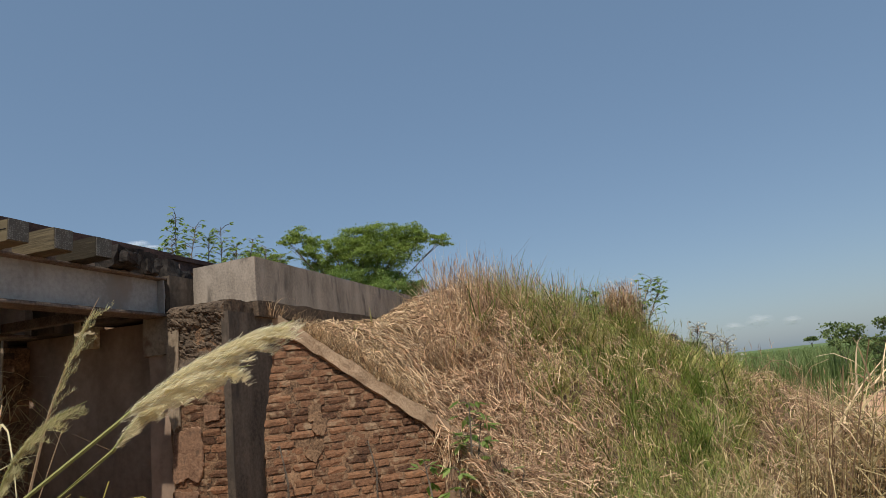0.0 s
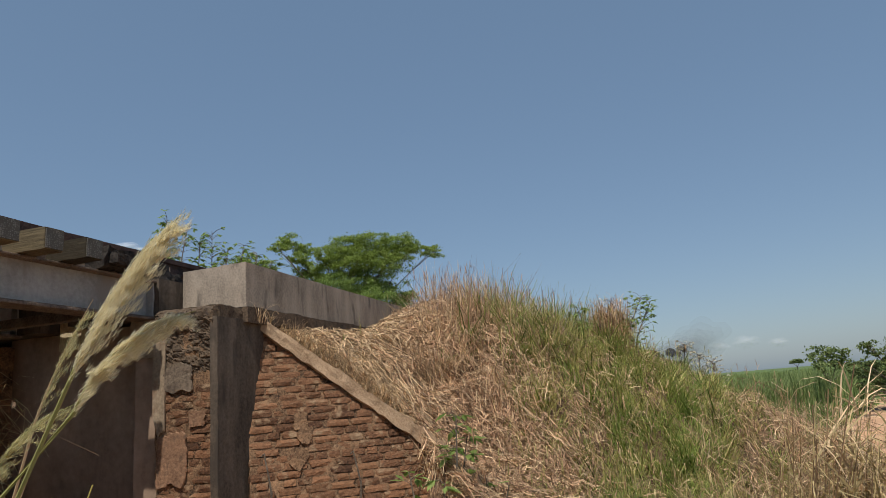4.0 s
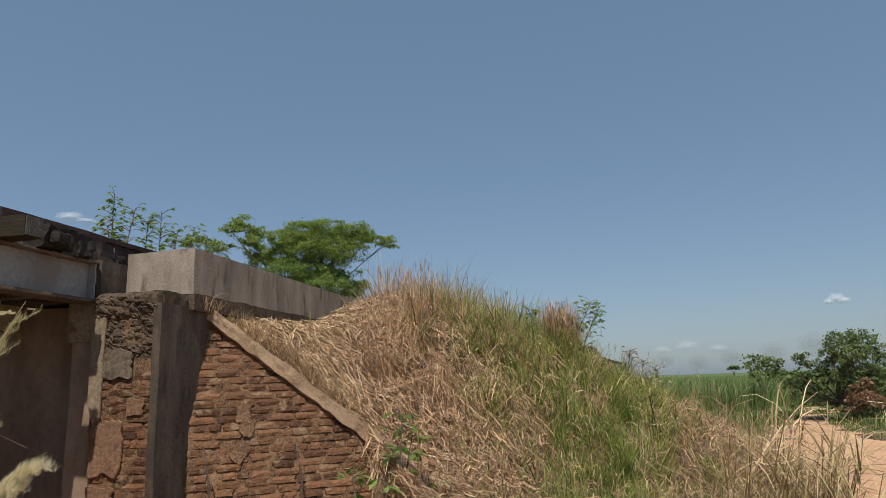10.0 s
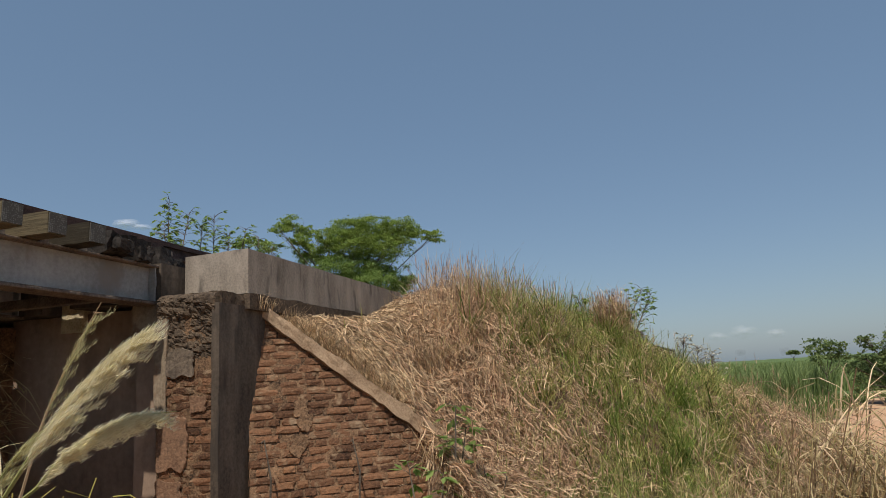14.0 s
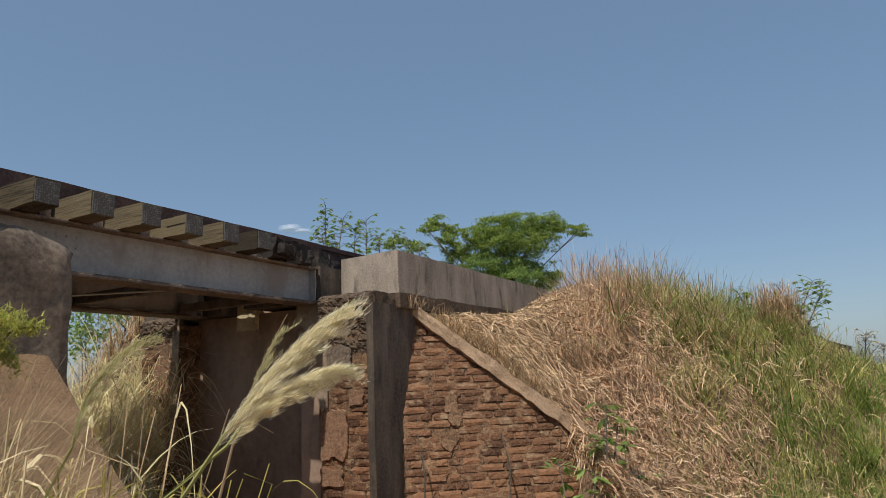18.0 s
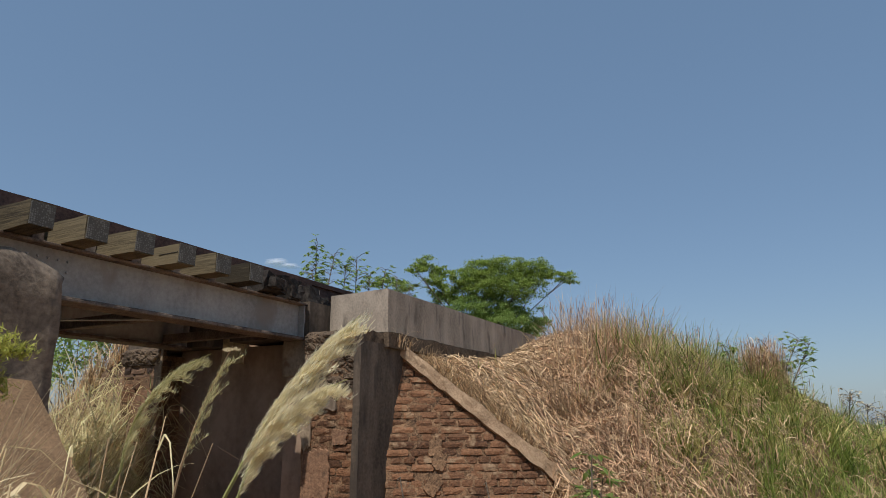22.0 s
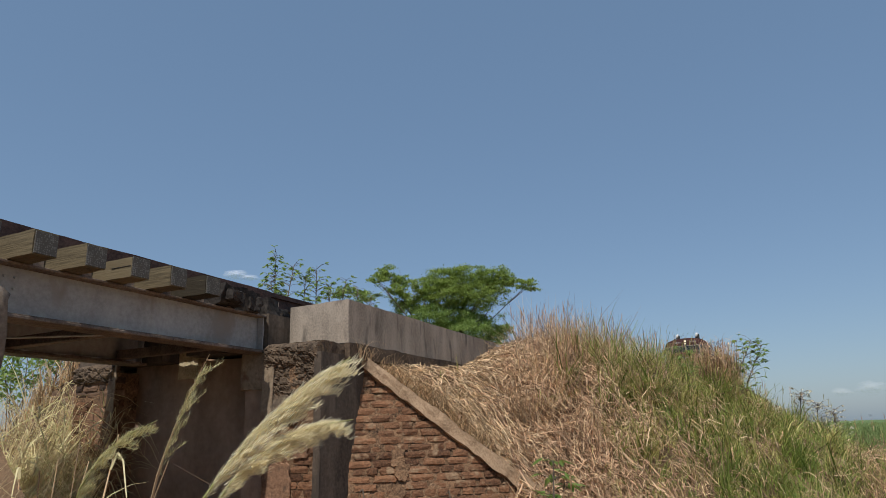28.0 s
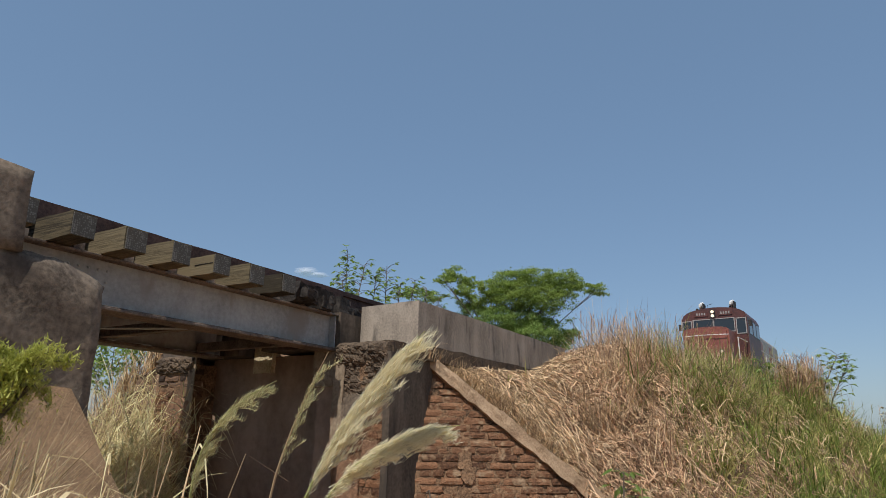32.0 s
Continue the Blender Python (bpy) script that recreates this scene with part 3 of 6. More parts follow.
    lay_bricks(t, face, 0.10, 0.595, 0.95, 1.95, 31, wild=0.9)
    lay_bricks(t, face, 2.36, 2.88, 0.95, 2.24, 33, wild=1.3)
    # the top courses use the darker bricks
    lay_bricks(t, face, 2.36, 2.88, 2.24, 2.42, 34, sets=(STRETCHERS_DARK, HEADERS_DARK), wild=1.2)
    return t


def worn_near_body():
    """The near abutment: an upright block whose top corner and channel edge are broken away."""
    bm = rough_block((-3.9, 0.0, -0.4), (-2.84, 2.9, 2.60), 0.05, 0.022, 8, 7)
    for v in bm.verts:
        s, n, z = v.co
        edge = max(0.0, (s + 3.2) / 0.36)
        v.co.z -= 0.10 * max(0.0, z - 2.3) / 0.3 * edge ** 2 * (1.0 if n < 0.4 else 0.3)
        if n < 0.2 and z > 2.5:
            v.co.y += (z - 2.5) * 0.4 + 0.035 * noise.noise(Vector((s * 7, z * 5, 1)))
        if s > -2.95:
            v.co.x += 0.05 * noise.noise(Vector((n * 2, z * 3.2, 4))) + 0.04 * noise.noise(Vector((n * 2, z * 11, 7))) - 0.01 * max(0, 1.9 - z)
    return bm


def abutment_near():
    t = thing("abutment_near", ALONG, "stained concrete bridge abutment with a broken edge", "bridge abutment", kind="structure")
    part("body", worn_near_body(), ABUT, t, smooth=True)
    part("kerb", rough_block((-5.4, 0.0, 2.57), (-3.26, 0.25, 2.947), 0.06, 0.010, 9), ABUT, t, "stained concrete kerb", smooth=True)
    # the sloping coping slab of its wing wall
    bm = rough_block((-0.02, -0.62, -0.10), (1.5, 0.02, 0.0), 0.05, 0.009, 40, 8)
    down = math.degrees(math.atan(0.92))
    part("coping", bm, GRANULAR, t, "granular tan render coping", m=pose(-2.95, 0.0, 2.0, 0, 0, -90) @ pose(0, 0, 0, 0, down, 0))
    part("wing_body", box((-3.5, -0.9, -0.3), (-2.99, 0.0, 1.05)), CONCRETE_SHADED, t)
    return t


# the deck is set out at 1.1 times the plan's measures
DECK_K = 1.10
DECK_C = Vector((0.008, 0.023, 1.791))
DECK = Matrix.Translation(DECK_C) @ Matrix.Scale(DECK_K, 4) @ Matrix.Translation(-DECK_C) @ ALONG


def girder(n, name="girder"):
    """A plate girder with flanges, stiffeners, rivets and a web."""
    t = thing(name, DECK, "grey painted steel bridge girder with rusty flanges", "girder", "bridge girders")
    s0, s1 = -3.25, -0.70
    part("web", rough_block((s0, n + 0.07, 2.455), (s1, n + 0.085, 2.715), 0.12, 0.0016, n, 3), STEEL, t)
    part("top_flange", box((s0, n, 2.713), (s1 + 0.06, n + 0.17, 2.728), 0.003), RUST, t, "rusty top flange")
    part("bottom_flange", box((s0, n, 2.44), (s1 + 0.04, n + 0.17, 2.457), 0.003), RUST, t, "rusty bottom flange")
    part("angle", box((s0, n + 0.012, 2.456), (s1, n + 0.07, 2.466), 0.002), RUST, t)
    for s in (s1 - 0.012, s0 + 0.08):
        part("stiffener", box((s, n + 0.012, 2.457), (s + 0.01, n + 0.07, 2.713), 0.002), STEEL, t)
    part("end_strap", box((-0.011, n + 0.02, 2.47), (0.0, n + 0.05, 2.73), 0.002, pose(s1 + 0.02, 0, 0) @ pose(0, 0, 2.6, 0, -9, 0) @ pose(0, 0, -2.6)), STEEL, t)
    rivet = None
    for i in range(10):
        bm = bmesh.new()
        bmesh.ops.create_icosphere(bm, subdivisions=1, radius=0.009)
        if rivet is None:
            rivet = mesh_of(bm, "rivet", STEEL)
        else:
            bm.free()
        part("rivet", rivet, None, t, m=pose(s0 + 0.42 + 0.055 * (i % 5), n + 0.068, 2.60 + 0.06 * (i // 5)))
    return t


abutment_far()
abutment_near()
girder(0.30)
girder(1.57)
for s in (-2.75, -1.85, -0.95):
    tagged(part("cross_brace", box((s, 0.4, 2.47), (s + 0.07, 1.6, 2.54), 0.004), RUST, None, m=DECK), "rusty steel cross brace under the deck", "brace", "bridge braces")
for s, turn in ((-2.7, 26), (-1.8, -26)):
    tagged(part("lateral_brace", box((-0.02, 0, 2.462), (0.03, 1.5, 2.468), 0.001, pose(0, 0, 0, 0, 0, -turn)), STEEL, None, m=DECK @ pose(s, 0.42, 0)), "flat grey steel bar under the deck", "brace", "bridge braces")
# added plate: it stops sunlight between the sleepers from reaching the recess wall
tagged(part("deck_shade_plate", box((-3.2, 0.49, 2.704), (-0.87, 1.56, 2.712), 0.002), RUST, None, m=DECK), "rusty plate added between the girders to keep sun off the recess", "plate")


def sleeper(i):
    burnt = i >= 7
    wide = (0.23 if i < 8 else 0.155) if burnt else 0.128
    s = -3.29 + 0.2915 * i
    tilt = (0, 1.2, -0.8, 0.5, -2.2, 0.6, 0, 3, -2, 4, -3, 2)[i]
    sl = thing("bridge_sleeper", DECK @ pose(s, 0, 0.0, 0, 0, tilt * 0.35), "charred black bridge sleeper" if burnt else "sawn timber bridge sleeper with nail-plated ends", "sleeper", "bridge sleepers")
    bm = rough_block((0, (0.104 if i < 7 else (0.22, 0.27, 0.31, 0.47, 0.64)[i - 7]), 2.732 if i < 7 else 2.735), (wide, 1.86, 2.858 - (0.012 if i == 4 else 0) + (0.012 if burnt else 0)), 0.04 if burnt else 0.043, 0.022 if burnt else 0.004, i, 9 if burnt else 7)
    part("timber", bm, CHARRED if burnt else TIMBER, sl)
    if not burnt:
        part("end_plate", box((0.004, 0.097, 2.736), (0.124, 0.105, 2.850), 0.001), PLATE, sl, "galvanised nail plate")
        if i == 4:
            part("split", box((-0.0015, 0.11, 2.795), (0.02, 0.27, 2.798)), CHARRED, sl)
    else:
        part("splinter", rough_block((0.02, 0.16 + 0.09 * (i - 7), 2.75), (0.16, 0.3 + 0.09 * (i - 7), 2.83), 0.02, 0.026, i + 50, 12), CHARRED, sl)
    for n in (0.6, 1.667):
        part("chair", rough_block((0.01, n - 0.11, 2.858), (0.118, n + 0.11, 2.878), 0.05, 0.003, i), RAIL, sl)
        for dn in (-0.085, 0.085):
            bm = bmesh.new()
            bmesh.ops.create_cone(bm, segments=6, radius1=0.017, radius2=0.013, depth=0.045, cap_ends=True, matrix=pose(0.064, n + dn, 2.898))
            part("bolt", bm, RUST, sl)
    return sl


for i in range(11):
    sleeper(i)
for i in range(9):
    bm = rough_block((-3.13 + 0.2915 * i, 0.33, 2.729), (-3.07 + 0.2915 * i, 0.40, 2.775), 0.04, 0.004, i)
    tagged(part("packing_block", bm, RUST if i % 2 else CONCRETE, None, m=DECK), "small packing block on the girder flange", "block", "packing blocks")


def bend(s):
    """How far the line bears off to the right far up the track."""
    return 0.63 * (1 - over_deck(s)) - 0.00042 * max(0.0, s - 10.0) ** 2


def climb(s):
    """The line rises a little beyond the bridge and falls again farther on."""
    return float(np.interp(s, (3, 9, 17, 24, 36, 62, 80, 105, 140), (0, 0.16, 0.52, 0.74, 0.94, 0.75, 0.3, -0.25, -0.4)))


def over_deck(s):
    """1 on the bridge, fading to 0 up the line."""
    u = min(1.0, max(0.0, (s - 2.0) / 18.0))
    return 1 - u * u * (3 - 2 * u)


def rail(n):
    t = thing("rail", ALONG, "dark worn steel rail", "rail", "rails")
    for name, half, z0, z1 in (("head", 0.031, 2.975, 3.012), ("web", 0.008, 2.888, 2.977), ("foot", 0.056, 2.878, 2.892)):
        ss = [-9, 0, 2, 4, 8, 12, 16, 20, 24, 38, 60, 80, 100, 120, 140]
        bm = bmesh.new()
        rings = [[bm.verts.new((s, n + bend(s) + a * half + over_deck(s) * (DECK_K - 1) * (n + 3.05), z + climb(s) + over_deck(s) * (DECK_K - 1) * (z - 1.8))) for a, z in ((-1, z0), (1, z0), (1, z1), (-1, z1))] for s in ss]
        for a, b in zip(rings, rings[1:]):
            for k in range(4):
                bm.faces.new((a[k], b[k], b[(k + 1) % 4], a[(k + 1) % 4]))
        bm.faces.new(rings[0])
        bm.faces.new(rings[-1][::-1])
        part(name, bm, RAIL, t)
    return t


rail(0.6)
rail(1.667)
bm = rough_block((-3.3, 0.42, 2.86), (-0.5, 0.49, 2.965), 0.12, 0.006, 77)
tagged(part("guard_timber", bm, RAIL, None, m=DECK), "dark guard timber beside the rail", "timber")

# ---------------------------------------------------------------- the brick wing wall
wing = thing("wing_wall", None, "weathered red brick wing wall with a tan sloping coping", "wall", kind="structure")
WING = Matrix(((WING_H.x, WING_V.x, 0, WING_A.x), (WING_H.y, WING_V.y, 0, WING_A.y), (0, 0, 1, 0), (0, 0, 0, 1)))
wing.matrix_basis = WING
SLOPE = 0.80
TOP = 2.44


def wing_point(w, z, out=0.0):
    """On the battered face: w along it, z up, out towards the viewer."""
    return Vector((w, -BATTER * (2.45 - z) - out, z))


bm = bmesh.new()
cols, rows_ = 70, 64
bed = []
for r in range(rows_ + 1):
    line = []
    for c in range(cols + 1):
        wmax = 2.3
        w = -0.14 + (wmax + 0.14) * c / cols
        ztop = TOP - 0.03 - SLOPE * max(0.0, w)
        z = 0.3 + (ztop - 0.3) * r / rows_
        q = Vector((w * 9, z * 11, 2.0))
        line.append(bm.verts.new(wing_point(w, z, -0.014 + 0.013 * noise.noise(q * 0.35) + 0.008 * noise.noise(q * 2.7))))
    bed.append(line)
for r in range(rows_):
    for c in range(cols):
        bm.faces.new((bed[r][c], bed[r][c + 1], bed[r + 1][c + 1], bed[r + 1][c]))
part("mortar_bed", bm, MORTAR, wing, "crumbling mortar bed")
bm = bmesh.new()
prof = [(-0.14, -0.4), (2.6, -0.4), (2.6, TOP - SLOPE * 2.6 - 0.03), (0.0, TOP - 0.03), (-0.14, TOP - 0.03)]
f = [bm.verts.new(wing_point(w, z, -0.06)) for w, z in prof]
b = [bm.verts.new(wing_point(w, z) + Vector((0, 0.35, 0))) for w, z in prof]
bm.faces.new(f)
bm.faces.new(b[::-1])
for i in range(5):
    j = (i + 1) % 5
    bm.faces.new((f[j], f[i], b[i], b[j]))
part("backing", bm, MORTAR, wing)
lean = math.degrees(math.atan(BATTER))
lay_bricks(wing, lambda x, z: Matrix.Translation(wing_point(x, z)) @ pose(0, 0, 0, -lean, 0, 0), -0.10, 1.75, 0.72, TOP, 41, wild=1.1, clean=1.30,
           keep=lambda x, z: z + 0.02 < TOP - SLOPE * (x + 0.02) and x > -0.14 + 0.03 * (z - 0.7))
bm = rough_block((-0.02, -0.05, -0.055), (1.5 / math.cos(math.atan(SLOPE)), 0.17, 0.05), 0.03, 0.021, 42, 7)
part("coping", bm, COPING, wing, "tan sandy coping", m=Matrix.Translation(wing_point(0.0, TOP)) @ pose(0, 0, 0, 0, math.degrees(math.atan(SLOPE)), 0) @ pose(0, 0, 0, 0, 0, -math.degrees(math.atan(BATTER * 0.62))))
for k, (w, z) in enumerate(((0.27, 1.62), (0.30, 1.52), (0.24, 1.33))):
    part("mortar_smear", patch(0.055, 0.075, 0.01, 60 + k), MORTAR, wing, m=Matrix.Translation(wing_point(w, z)) @ pose(0, 0, 0, -lean, 20 * k, 0))


# ---------------------------------------------------------------- grass
RNG = np.random.default_rng(7)


def blades(xyz, height, width, bend_by, turn, seg=3, tip=0.15, lean=0.0, wind=(1.0, -0.2), tilt=0.0):
    """Arched blades: roots xyz (n, 3), each a tapering strip that bends over by bend_by, towards the compass turn."""
    n = len(xyz)
    dx, dy = np.cos(turn), np.sin(turn)
    dx, dy = dx + lean * wind[0], dy + lean * wind[1]
    px, py = -np.sin(turn + RNG.uniform(-1, 1, n)), np.cos(turn + RNG.uniform(-1, 1, n))
    verts = np.empty((n, (seg + 1) * 2, 3))
    out, up = np.zeros(n), np.zeros(n)
    for k in range(seg + 1):
        u = k / seg
        if k:
            ang = tilt + bend_by * (u - 0.5 / seg)
            out = out + height / seg * np.sin(ang)
            up = up + height / seg * np.cos(ang)
        w = width * (1 - (1 - tip) * u ** 1.5) / 2
        for side, sg in ((0, -1), (1, 1)):
            verts[:, 2 * k + side, 0] = xyz[:, 0] + dx * out + sg * px * w
            verts[:, 2 * k + side, 1] = xyz[:, 1] + dy * out + sg * py * w
            verts[:, 2 * k + side, 2] = xyz[:, 2] + up
    base = (np.arange(n) * (seg + 1) * 2)[:, None, None]
    quad = np.array([[2 * k, 2 * k + 1, 2 * k + 3, 2 * k + 2] for k in range(seg)])[None]
    return verts.reshape(-1, 3), (base + quad).reshape(-1, 4)


def patchy(x, y, scale, seed):
    """Cheap smooth noise of the place, 0 to 1."""
    a = np.sin(x * scale * 1.3 + seed) * np.cos(y * scale * 1.1 - seed * 2)
    b = np.sin(x * scale * 2.9 - y * scale * 1.7 + seed * 3)
    c = np.cos(x * scale * 5.3 + y * scale * 4.1 + seed)
    return np.clip(0.5 + 0.28 * a + 0.17 * b + 0.1 * c, 0, 1)


def frame_of(x, y):
    s = (x - O.x) * TV.x + (y - O.y) * TV.y
    n = (x - O.x) * NV.x + (y - O.y) * NV.y
    w = (x - WING_A.x) * WING_H.x + (y - WING_A.y) * WING_H.y
    v = (x - WING_A.x) * WING_V.x + (y - WING_A.y) * WING_V.y
    return s, n, w, v


def scatter(count, x0, x1, y0, y1, keep):
    x, y = RNG.uniform(x0, x1, count), RNG.uniform(y0, y1, count)
    ok = keep(x, y)
    x, y = x[ok], y[ok]
    return np.stack([x, y, ground_height(x, y) - 0.01], -1)


def on_bank(x, y):
    s, n, w, v = frame_of(x, y)
    keep = (n < 0.0) & (n > -8.5) & (s > 0.3) & (s < 16) & ((v > 0.16) | (w > 1.27))
    return keep & ~on_road(x, y) & (np.arctan2(x, y) < radians(47))


def dryness(x, y):
    """1 where the grass is dead straw, 0 where it is green."""
    azim = np.degrees(np.arctan2(x, y))
    z = ground_height(x, y)
    d = np.interp(azim + 5 * (patchy(x, y, 1.2, 1.0) - 0.5), (13, 17.5, 24, 31, 35, 38, 44), (1.0, 0.42, 0.12, 0.15, 0.55, 0.75, 0.8))
    low = np.clip((1.9 - z) / 1.5, 0, 1) * (0.04 + 0.30 * patchy(x, y, 1.7, 4.0)) * np.interp(azim, (16, 28), (1, 0.35))
    clumps = 0.55 * (patchy(x, y, 3.4, 7.0) - 0.5) + 0.35 * (patchy(x, y, 7.5, 3.0) - 0.5)
    return np.clip(d + low + clumps, 0, 1)


def stuff(name, v, f, mat, label, category):
    return tagged(new(name, mesh_from(name, v, f, mat)), label, category, kind="stuff")


def join(pieces):
    vs, fs, k = [], [], 0
    for v, f in pieces:
        vs.append(v)
        fs.append(f + k)
        k += len(v)
    return np.concatenate(vs), np.concatenate(fs)


# tussocks: many blades from one root, arching outwards
tufts = scatter(36000, -1, 12.5, 4.2, 19, on_bank)
dist = np.hypot(tufts[:, 0], tufts[:, 1])
tufts = tufts[RNG.random(len(tufts)) < np.interp(dist, (5, 9, 13, 18), (1, 0.9, 0.5, 0.25)) * np.clip(2.1 * patchy(tufts[:, 0], tufts[:, 1], 4.2, 6.0) - 0.15, 0.22, 1)]
PER = 18
owner = np.repeat(np.arange(len(tufts)), PER)
turns = RNG.uniform(0, 6.283, len(owner))
rad = np.abs(RNG.normal(0, 0.055, len(owner)))
rx, ry = tufts[owner, 0] + np.cos(turns) * rad, tufts[owner, 1] + np.sin(turns) * rad
ok = on_bank(rx, ry)
owner, turns, rx, ry = owner[ok], turns[ok] + RNG.normal(0, 1.0, ok.sum()), rx[ok], ry[ok]
# many tufts lie over to one side, neighbours mostly the same way
sway = 6.283 * patchy(tufts[:, 0], tufts[:, 1], 2.6, 12.0) + RNG.normal(0, 0.9, len(tufts))
flop = RNG.random(len(tufts)) ** 1.3
turns = np.where(RNG.random(len(owner)) < 0.62, sway[owner] + RNG.normal(0, 0.55, len(owner)), turns)
flop = flop[owner]
roots = np.stack([rx, ry, ground_height(rx, ry) - 0.01], -1)
tuft_size = RNG.uniform(0.55, 1.35, len(tufts))[owner]
tuft_pick = RNG.random(len(tufts))[owner]
x, y = roots[:, 0], roots[:, 1]
dry = dryness(x, y)
pick = np.clip(0.75 * tuft_pick + 0.25 * RNG.random(len(x)), 0, 1)
azim = np.degrees(np.arctan2(x, y))
s_, n_, w_, v_ = frame_of(x, y)
crest = np.clip((ground_height(x, y) - 1.9) / 0.6, 0, 1) * np.clip((azim - 7.5) / 2.5, 0, 1)
is_dry = pick < dry
old = is_dry & (patchy(x, y, 3.1, 21.0) + 0.25 * (tuft_pick - 0.5) > 0.66)
straw = is_dry & ~old & ((tuft_pick * 5.7) % 1 < np.where(azim < 9, 0.85, 0.62))
russet = is_dry & ~straw & ~old
green = ~is_dry
far = np.interp(np.hypot(x, y), (5, 10, 18), (1.0, 1.25, 2.0))


def grass(name, sel, h0, h1, w0, w1, b0, b1, mat, label, lean=0.3, tall=0.0, tilts=(0.0, 0.6), seg=3):
    r = roots[sel]
    k = len(r)
    h = RNG.uniform(h0, h1, k) * (1 + tall * crest[sel]) * (0.75 + 0.5 * patchy(r[:, 0], r[:, 1], 2.3, 9.0)) * tuft_size[sel] * np.interp(azim[sel], (4, 10), (0.42, 1.0))
    v, f = blades(r, h, RNG.uniform(w0, w1, k) * far[sel], RNG.uniform(b0, b1, k), turns[sel], lean=lean, tilt=(RNG.uniform(*tilts, k) * 0.55 + flop[sel] * tilts[1] * 0.6) * (1 - 0.42 * crest[sel]), seg=seg)
    return stuff(name, v, f, mat, label, "grass")


grass("straw_grass", straw, 0.12, 0.44, 0.004, 0.0105, -0.6, 1.9, STRAW, "dead pale straw grass matted over the bank", 0.0, 0.9, (0.2, 1.6), 3)
grass("russet_grass", russet, 0.14, 0.42, 0.004, 0.0105, -0.5, 1.9, RUSSET, "dry reddish brown grass on the bank", 0.0, 0.9, (0.1, 1.5), 3)
grass("weathered_grass", old, 0.10, 0.36, 0.004, 0.0105, -0.5, 2.2, WEATHERED, "old grey-brown thatch of dead grass on the bank", 0.0, 0.7, (0.2, 1.7), 3)
lush = green & ((tuft_pick * 7.3) % 1 < 0.25 + 0.55 * patchy(x, y, 2.1, 5.0))
grass("lush_grass", lush, 0.16, 0.46, 0.005, 0.014, 0.0, 2.0, GREEN_DEEP, "lush green grass on the bank", 0.1, 0.6, (0.0, 0.8), 3)
grass("green_grass", green & ~lush, 0.14, 0.42, 0.005, 0.014, 0.0, 2.0, GREEN, "tall green and yellowing grass on the bank", 0.1, 0.6, (0.0, 0.8), 3)
# flowering stalks that stand above the rest
pick2 = RNG.random(len(x))
tall_dry = (pick2 < 0.05 * crest * dry) | ((pick2 < 0.012) & is_dry & (azim > 8))
tall_green = pick2 > 1 - 0.018 * (1 - dry) * np.interp(azim, (26, 28.5), (1, 0.15))
for name, sel, mat, label in (("tall_dry_stalks", tall_dry, RUSSET, "thin dry flowering stalks on the crest"), ("tall_green_stalks", tall_green, GREEN, "thin green flowering stalks")):
    r = roots[sel]
    k = len(r)
    h = RNG.uniform(0.42, 0.78, k)
    turn = RNG.uniform(0, 6.283, k)
    stalk = blades(r, h, np.full(k, 0.0035), RNG.uniform(0.1, 0.5, k), turn, lean=0.2)
    tips = stalk[0].reshape(k, -1, 3)[:, -1]
    heads = []
    for j in range(5):
        heads.append(blades(tips - np.array([0, 0, 1]) * (0.02 * j), RNG.uniform(0.05, 0.12, k), RNG.uniform(0.003, 0.006, k), RNG.uniform(0.3, 1.2, k), RNG.uniform(0, 6.283, k), seg=2, lean=0.3))
    v, f = join([stalk, *heads])
    stuff(name, v, f, mat, label, "grass")


# fallen straw lying in all directions over the dead grass
k = 190000
lx, ly = RNG.uniform(-0.5, 7.5, k), RNG.uniform(5.0, 12, k)
okl = on_bank(lx, ly) & (RNG.random(k) < np.maximum(0.12, dryness(lx, ly)) * np.interp(np.degrees(np.arctan2(lx, ly)), (8, 16, 22, 28), (1.0, 0.8, 0.4, 0.25)))
lx, ly = lx[okl], ly[okl]
k = len(lx)
la, ll = RNG.uniform(0, 6.283, k), RNG.uniform(0.06, 0.26, k)
lw = RNG.uniform(0.0035, 0.0085, k) / 2
lift = RNG.uniform(0.03, 0.26, k) * np.interp(np.degrees(np.arctan2(lx, ly)), (3, 10), (0.6, 1.2))
sv = np.empty((k, 8, 3))
for q in range(4):
    u = q / 3 - 0.5
    ex, ey = lx + np.cos(la) * ll * u, ly + np.sin(la) * ll * u
    ez = ground_height(lx, ly) + 0.8 * np.clip(ground_height(ex, ey) - ground_height(lx, ly), -0.5 * ll, 0.5 * ll) + lift + RNG.normal(0, 0.012, k) - 0.25 * ll * u * u * 4 * RNG.uniform(0, 1, k)
    for side, sg in ((0, -1), (1, 1)):
        sv[:, 2 * q + side] = np.stack([ex - np.sin(la) * lw * sg, ey + np.cos(la) * lw * sg, ez + lw * sg * 0.8], -1)
pale = RNG.random(k) < np.interp(np.degrees(np.arctan2(lx, ly)), (5, 10), (0.85, 0.4))
for name, sel, mat, label in (("fallen_straw", pale, STRAW, "fallen bright straw lying criss-cross on the bank"), ("fallen_stems", ~pale, RUSSET, "fallen reddish dry stems tangled on the bank")):
    q = sv[sel]
    fq = ((np.arange(len(q)) * 8)[:, None, None] + np.array([[2 * j, 2 * j + 1, 2 * j + 3, 2 * j + 2] for j in range(3)])[None]).reshape(-1, 4)
    stuff(name, q.reshape(-1, 3), fq, mat, label, "grass")

